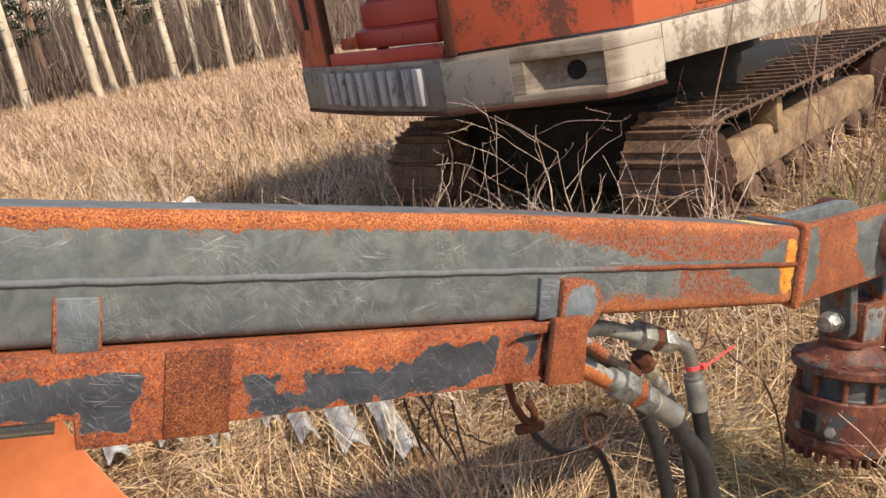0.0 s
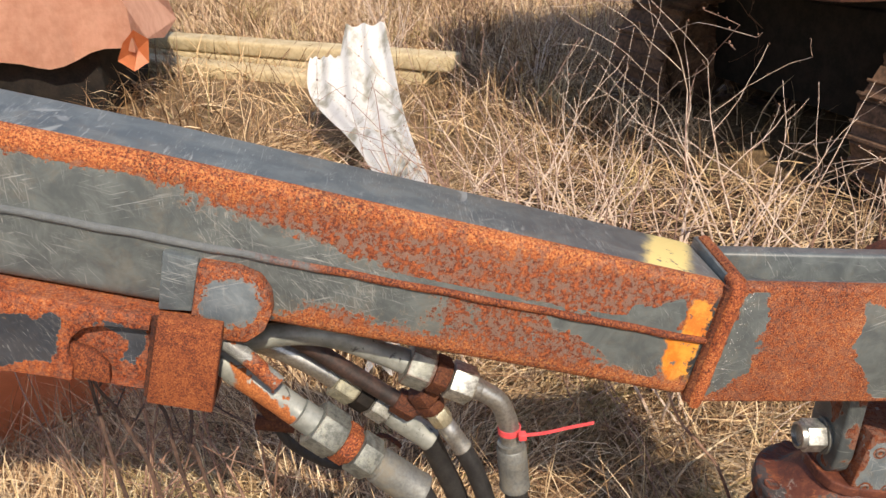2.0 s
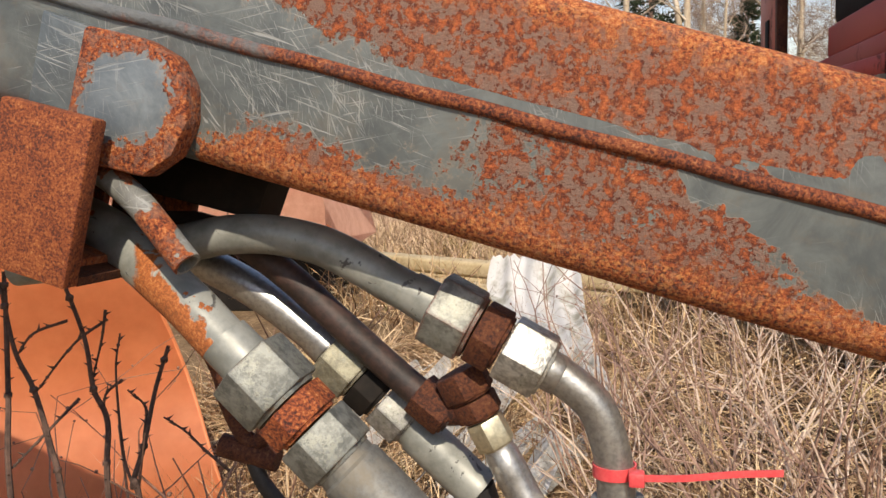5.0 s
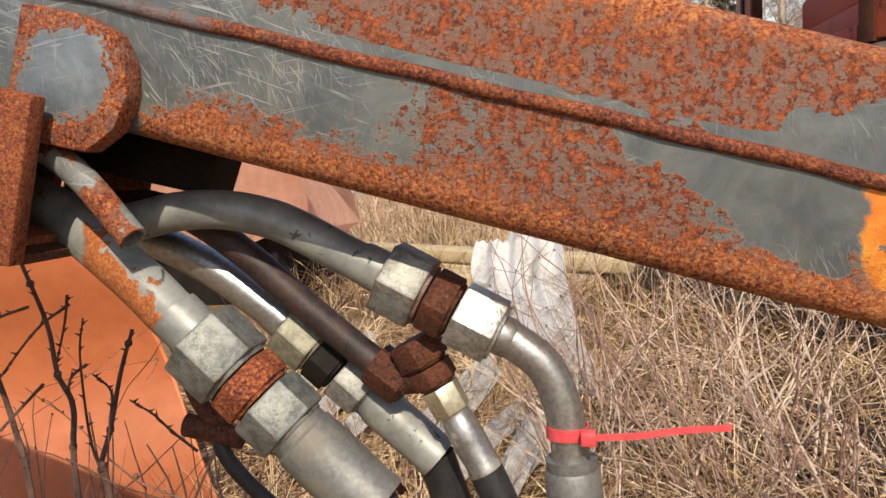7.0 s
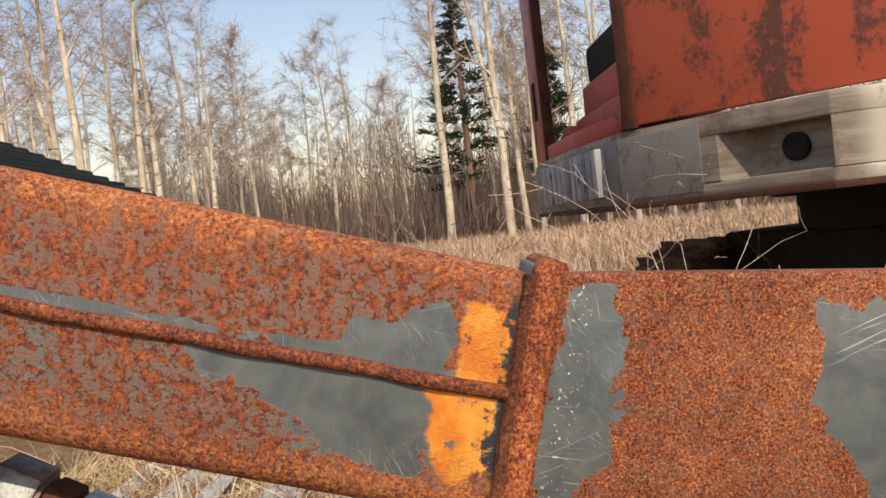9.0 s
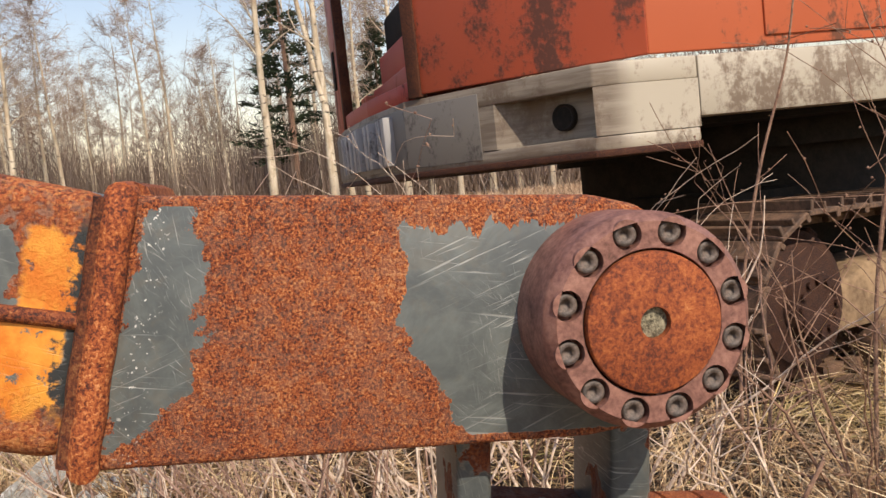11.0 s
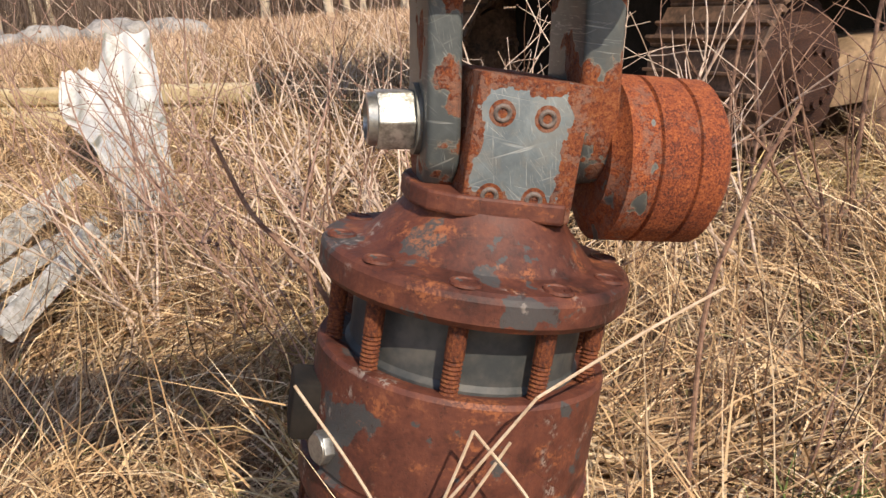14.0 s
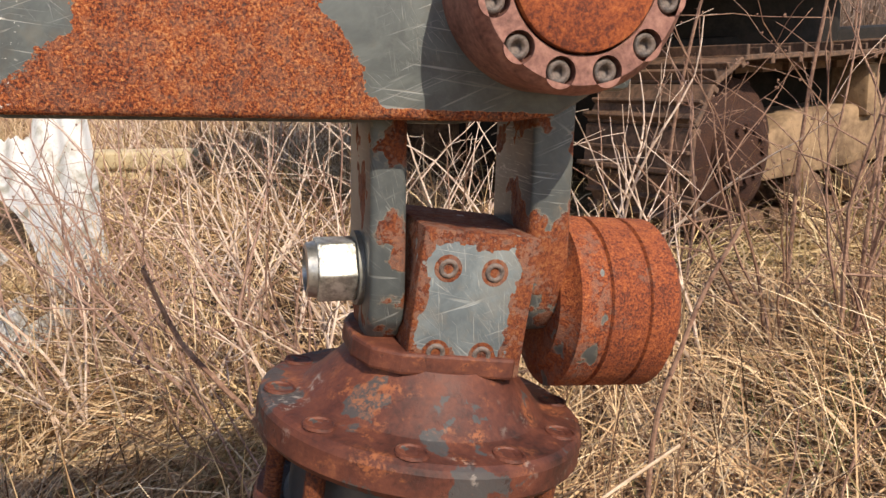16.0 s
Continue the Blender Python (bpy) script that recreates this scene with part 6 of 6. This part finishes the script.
bramble("forked bramble cane with thorny shoots",
        [((-0.143, 1.845, 0.761), (-0.142, 1.823, 0.708), (-0.135, 1.799, 0.641), (-0.130, 1.779, 0.597), (-0.120, 1.782, 0.576))],
        [((-0.159, 1.794, 0.711), (-0.144, 1.809, 0.687), (-0.137, 1.801, 0.651)), ((-0.174, 1.796, 0.782), (-0.169, 1.785, 0.733), (-0.146, 1.777, 0.637), (-0.130, 1.779, 0.597)), ((-0.131, 1.826, 0.673), (-0.112, 1.846, 0.652), (-0.096, 1.860, 0.629), (-0.07, 1.88, 0.60))])
for k in range(16):
    shrub(-3.6 + 0.42 * k + 0.3 * math.sin(k * 3), 8.2 + 1.6 * math.sin(k * 1.9), 0.9 + 0.3 * math.sin(k), 7, 0.55, 80 + k, STEMM if k % 2 else PALESTEM, brown if k % 2 else pale, 0.008)

# a few long straws leaning on the rotator
for k, (p, q_) in enumerate((((0.87, 2.045, 0.437), (0.99, 2.005, 0.27)), ((0.95, 2.00, 0.29), (1.075, 2.06, 0.437)), ((1.075, 2.06, 0.437), (1.213, 2.20, 0.485)), ((1.026, 2.045, 0.411), (0.965, 2.01, 0.28)), ((1.026, 2.045, 0.411), (1.10, 2.06, 0.27)), ((1.053, 2.055, 0.398), (0.97, 2.02, 0.28)))):
    o = part("straw_stalk", tube(curve([p, tuple(lerp(p, q_, 0.5) + Vector((0.005, 0.0, 0.006))), q_]), 0.0014, 6), plain("stalk_straw", (0.40, 0.29, 0.19), (0.58, 0.46, 0.33), 40, 0.8) if k == 0 else bpy.data.materials["stalk_straw"], None, "")
    tagged(o, "single dry grass stalk leaning on the rotator", "grass stalk", "stalks on the rotator")


# ---- wood ----
def ribbons(name, lines, material):
    """Thin crossed triangles for twigs: lines of (start, end, width)."""
    a = np.array([l_[0] for l_ in lines])
    c = np.array([l_[1] for l_ in lines])
    w = np.array([l_[2] for l_ in lines])[:, None] * 0.5
    n = len(lines)
    d = c - a
    s1 = np.cross(d, np.array([0.3, 0.9, 0.1]))
    s1 /= np.linalg.norm(s1, axis=1)[:, None] + 1e-9
    v = np.stack([a - s1 * w, a + s1 * w, c], 1).reshape(-1, 3)
    f = np.arange(3 * n).reshape(-1, 3)
    return np_mesh(name, v, f, material)


def birch_meshes(h, seed, fork=False):
    rng = random.Random(seed)
    b = bmesh.new()
    lines = []

    def trunk(p, d, length, r, first):
        n = 12
        pts, rad = [p.copy()], [r]
        for k in range(n):
            d = (d + Vector((rng.gauss(0, 0.025), rng.gauss(0, 0.025), 0.02))).normalized()
            p = p + d * (length / n)
            pts.append(p.copy())
            rad.append(r * (1 - 0.93 * ((k + 1) / n) ** 1.1))
            t = (k + 1) / n
            if t > first:
                for _ in range(rng.randint(2, 4)):
                    az = rng.uniform(0, 2 * math.pi)
                    bl = length * rng.uniform(0.10, 0.24) * (1.25 - t)
                    bd = Vector((math.cos(az), math.sin(az), rng.uniform(0.5, 1.3))).normalized()
                    limb(p.copy(), bd, bl + 0.4, max(0.012, rad[-1] * 0.35))
        tube(pts, rad, 8, b)

    def limb(p, d, length, r):
        n = 5
        pts, rad = [p.copy()], [r]
        for k in range(n):
            d = (d + Vector((rng.gauss(0, 0.15), rng.gauss(0, 0.15), rng.gauss(0.02, 0.12)))).normalized()
            q0 = p.copy()
            p = p + d * (length / n)
            pts.append(p.copy())
            rad.append(r * (1 - 0.85 * (k + 1) / n))
            for _ in range(4):
                tw = (d * 0.6 + Vector((rng.gauss(0, 0.6), rng.gauss(0, 0.6), rng.gauss(0.1, 0.5)))).normalized()
                tl = rng.uniform(0.4, 1.1)
                e_ = p + tw * tl
                lines.append((tuple(p), tuple(e_), 0.02))
                for _ in range(4):
                    m_ = p + tw * tl * rng.uniform(0.2, 0.95)
                    lines.append((tuple(m_), tuple(m_ + Vector((rng.gauss(0, 0.25), rng.gauss(0, 0.25), rng.gauss(-0.05, 0.25)))), 0.013))
        tube(pts, rad, 4, b)

    trunk(Vector((0, 0, -0.2)), Vector((0, 0, 1)), h, 0.012 * h, 0.38)
    if fork:
        trunk(Vector((0.02, 0.02, h * 0.28)), Vector((0.16, 0.03, 1)).normalized(), h * 0.66, 0.008 * h, 0.35)
    me = bpy.data.meshes.new("trunk")
    b.to_mesh(me)
    b.free()
    me.materials.append(BARK)
    me.shade_smooth()
    return me, ribbons("crown", lines, TWIGM)


kinds = [birch_meshes(h, 100 + k, f) for k, (h, f) in enumerate(((17, False), (16, True), (14, False), (12, False), (10, False), (15, False)))]


def tree(x, y, kind, turn=0.0, size=1.0, lean=0.0):
    t = thing("birch_tree", pose(x, y, -0.05, lean, 0, turn) @ Matrix.Diagonal((size, size, size, 1)), "leafless birch with pale trunk and fine brown twigs", "tree", "birches of the wood")
    for nm, me in zip(("trunk", "crown"), kinds[kind]):
        o = new(nm, me)
        o.parent = t
    return t


def at(az, dist):
    a = math.radians(az)
    return 1.0 + dist * math.sin(a), 1.4 + dist * math.cos(a)


for az, dist, kind, size in ((-29.3, 38, 0, 1.05), (-25.2, 36, 1, 1.1), (-24.0, 38, 2, 1.0), (-22.9, 37, 3, 1.0), (-35.5, 44, 5, 0.8), (-37.0, 42, 3, 0.9), (-38.6, 45, 4, 1.0), (-42.0, 40, 4, 1.05), (-43.0, 42, 3, 0.85), (-45.0, 36, 3, 1.0), (-45.9, 38, 2, 0.95), (-48.2, 34, 5, 0.95), (-49.5, 33, 2, 1.0), (-50.4, 36, 3, 1.1), (-52.6, 30, 0, 0.95), (-54.0, 33, 1, 0.95), (-57.0, 31, 5, 1.0), (-20.2, 37, 5, 1.0), (-18.6, 39, 2, 1.05), (-16.6, 36, 3, 1.0), (-14.4, 40, 0, 1.0), (-12.6, 42, 5, 1.0), (-10.4, 38, 3, 1.0), (-32.4, 47, 4, 0.9), (-40.2, 47, 3, 0.8)):
    x, y = at(az, dist)
    tree(x, y, kind, az * 37, size, 0.8 * math.sin(az * 5))
rng = random.Random(77)
for k in range(120):
    az = rng.uniform(-66, -2)
    x, y = at(az, rng.uniform(44, 70))
    gap = math.exp(-((az + 38) / 7.0) ** 2) + math.exp(-((az + 33) / 3.0) ** 2)
    tree(x, y, rng.choice((0, 2, 3, 5, 4)), rng.uniform(0, 360), rng.uniform(0.75, 1.1) * (1 - 0.38 * min(1, gap)), rng.uniform(-1.5, 1.5))


def conifer(x, y, h, seed):
    rng = random.Random(seed)
    t = thing("pine_tree", pose(x, y, 0), "dark green conifer with uneven tiers among birches", "tree")
    part("trunk", tube([(0, 0, 0), (0.05, 0, h * 0.5), (0, 0, h)], [0.2, 0.13, 0.02], 8), STEMM, t)
    n_l = []
    for k in range(60):
        z = h * (0.22 + 0.77 * k / 60)
        R = (1.0 - (z / h)) * h * 0.26 * rng.uniform(0.5, 1.2) + 0.25
        az = rng.uniform(0, 2 * math.pi)
        d = Vector((math.cos(az), math.sin(az), rng.uniform(-0.1, 0.3)))
        for j in range(60):
            p = Vector((0, 0, z)) + d * R * rng.uniform(0.15, 1.0) + Vector((rng.gauss(0, 0.12), rng.gauss(0, 0.12), rng.gauss(0, 0.09)))
            n_l.append((tuple(p), tuple(p + d * 0.22 + Vector((rng.gauss(0, 0.14), rng.gauss(0, 0.14), rng.gauss(0.02, 0.12)))), 0.10))
    o = new("crown", ribbons("crown", n_l, NEEDLE))
    o.parent = t
    return t


conifer(*at(-27.6, 41), 12.5, 3)
conifer(*at(-21.6, 45), 10, 4)
conifer(*at(-14.5, 47), 12, 5)

# brushwood under and behind the birches
r_ = np.random.RandomState(9)
n = 26000
az = np.radians(r_.uniform(-75, 20, n))
di = r_.uniform(38, 62, n)
x, y = 1 + di * np.sin(az), 1.4 + di * np.cos(az)
hh = r_.uniform(0.8, 5.5, n) * r_.uniform(0.5, 1.0, n)
st = np.stack([x, y, np.zeros(n) + r_.uniform(0, 1.5, n)], -1)
en = st + np.stack([r_.normal(0, 0.5, n), r_.normal(0, 0.5, n), hh], -1)
n2 = 22000
az = np.radians(r_.uniform(-75, 20, n2))
di = r_.uniform(44, 75, n2)
st2 = np.stack([1 + di * np.sin(az), 1.4 + di * np.cos(az), r_.uniform(0.5, 5.0, n2) * (0.6 + 0.4 * np.sin(az * 23))], -1)
en2 = st2 + np.stack([r_.normal(0, 0.6, n2), r_.normal(0, 0.6, n2), r_.uniform(0.5, 3.0, n2)], -1)
n3 = 26000
az = np.radians(r_.uniform(-75, 20, n3))
di = r_.uniform(48, 80, n3)
st3 = np.stack([1 + di * np.sin(az), 1.4 + di * np.cos(az), r_.uniform(1.0, 8.5, n3) * (0.65 + 0.35 * np.sin(az * 31 + 1))], -1)
en3 = st3 + np.stack([r_.normal(0, 0.7, n3), r_.normal(0, 0.7, n3), r_.uniform(0.6, 2.6, n3)], -1)
st, en = np.concatenate([st, st2, st3]), np.concatenate([en, en2, en3])
n = n + n2 + n3
brush = new("brushwood", ribbons("brushwood", list(zip(st.tolist(), en.tolist(), r_.uniform(0.03, 0.07, n).tolist())), stuff_mat("brown_brushwood", [(0.0, (0.13, 0.092, 0.070)), (0.5, (0.23, 0.165, 0.125)), (1.0, (0.36, 0.27, 0.21))])))
tagged(brush, "dense brown leafless brushwood at the wood's edge", "brushwood", "", "stuff")
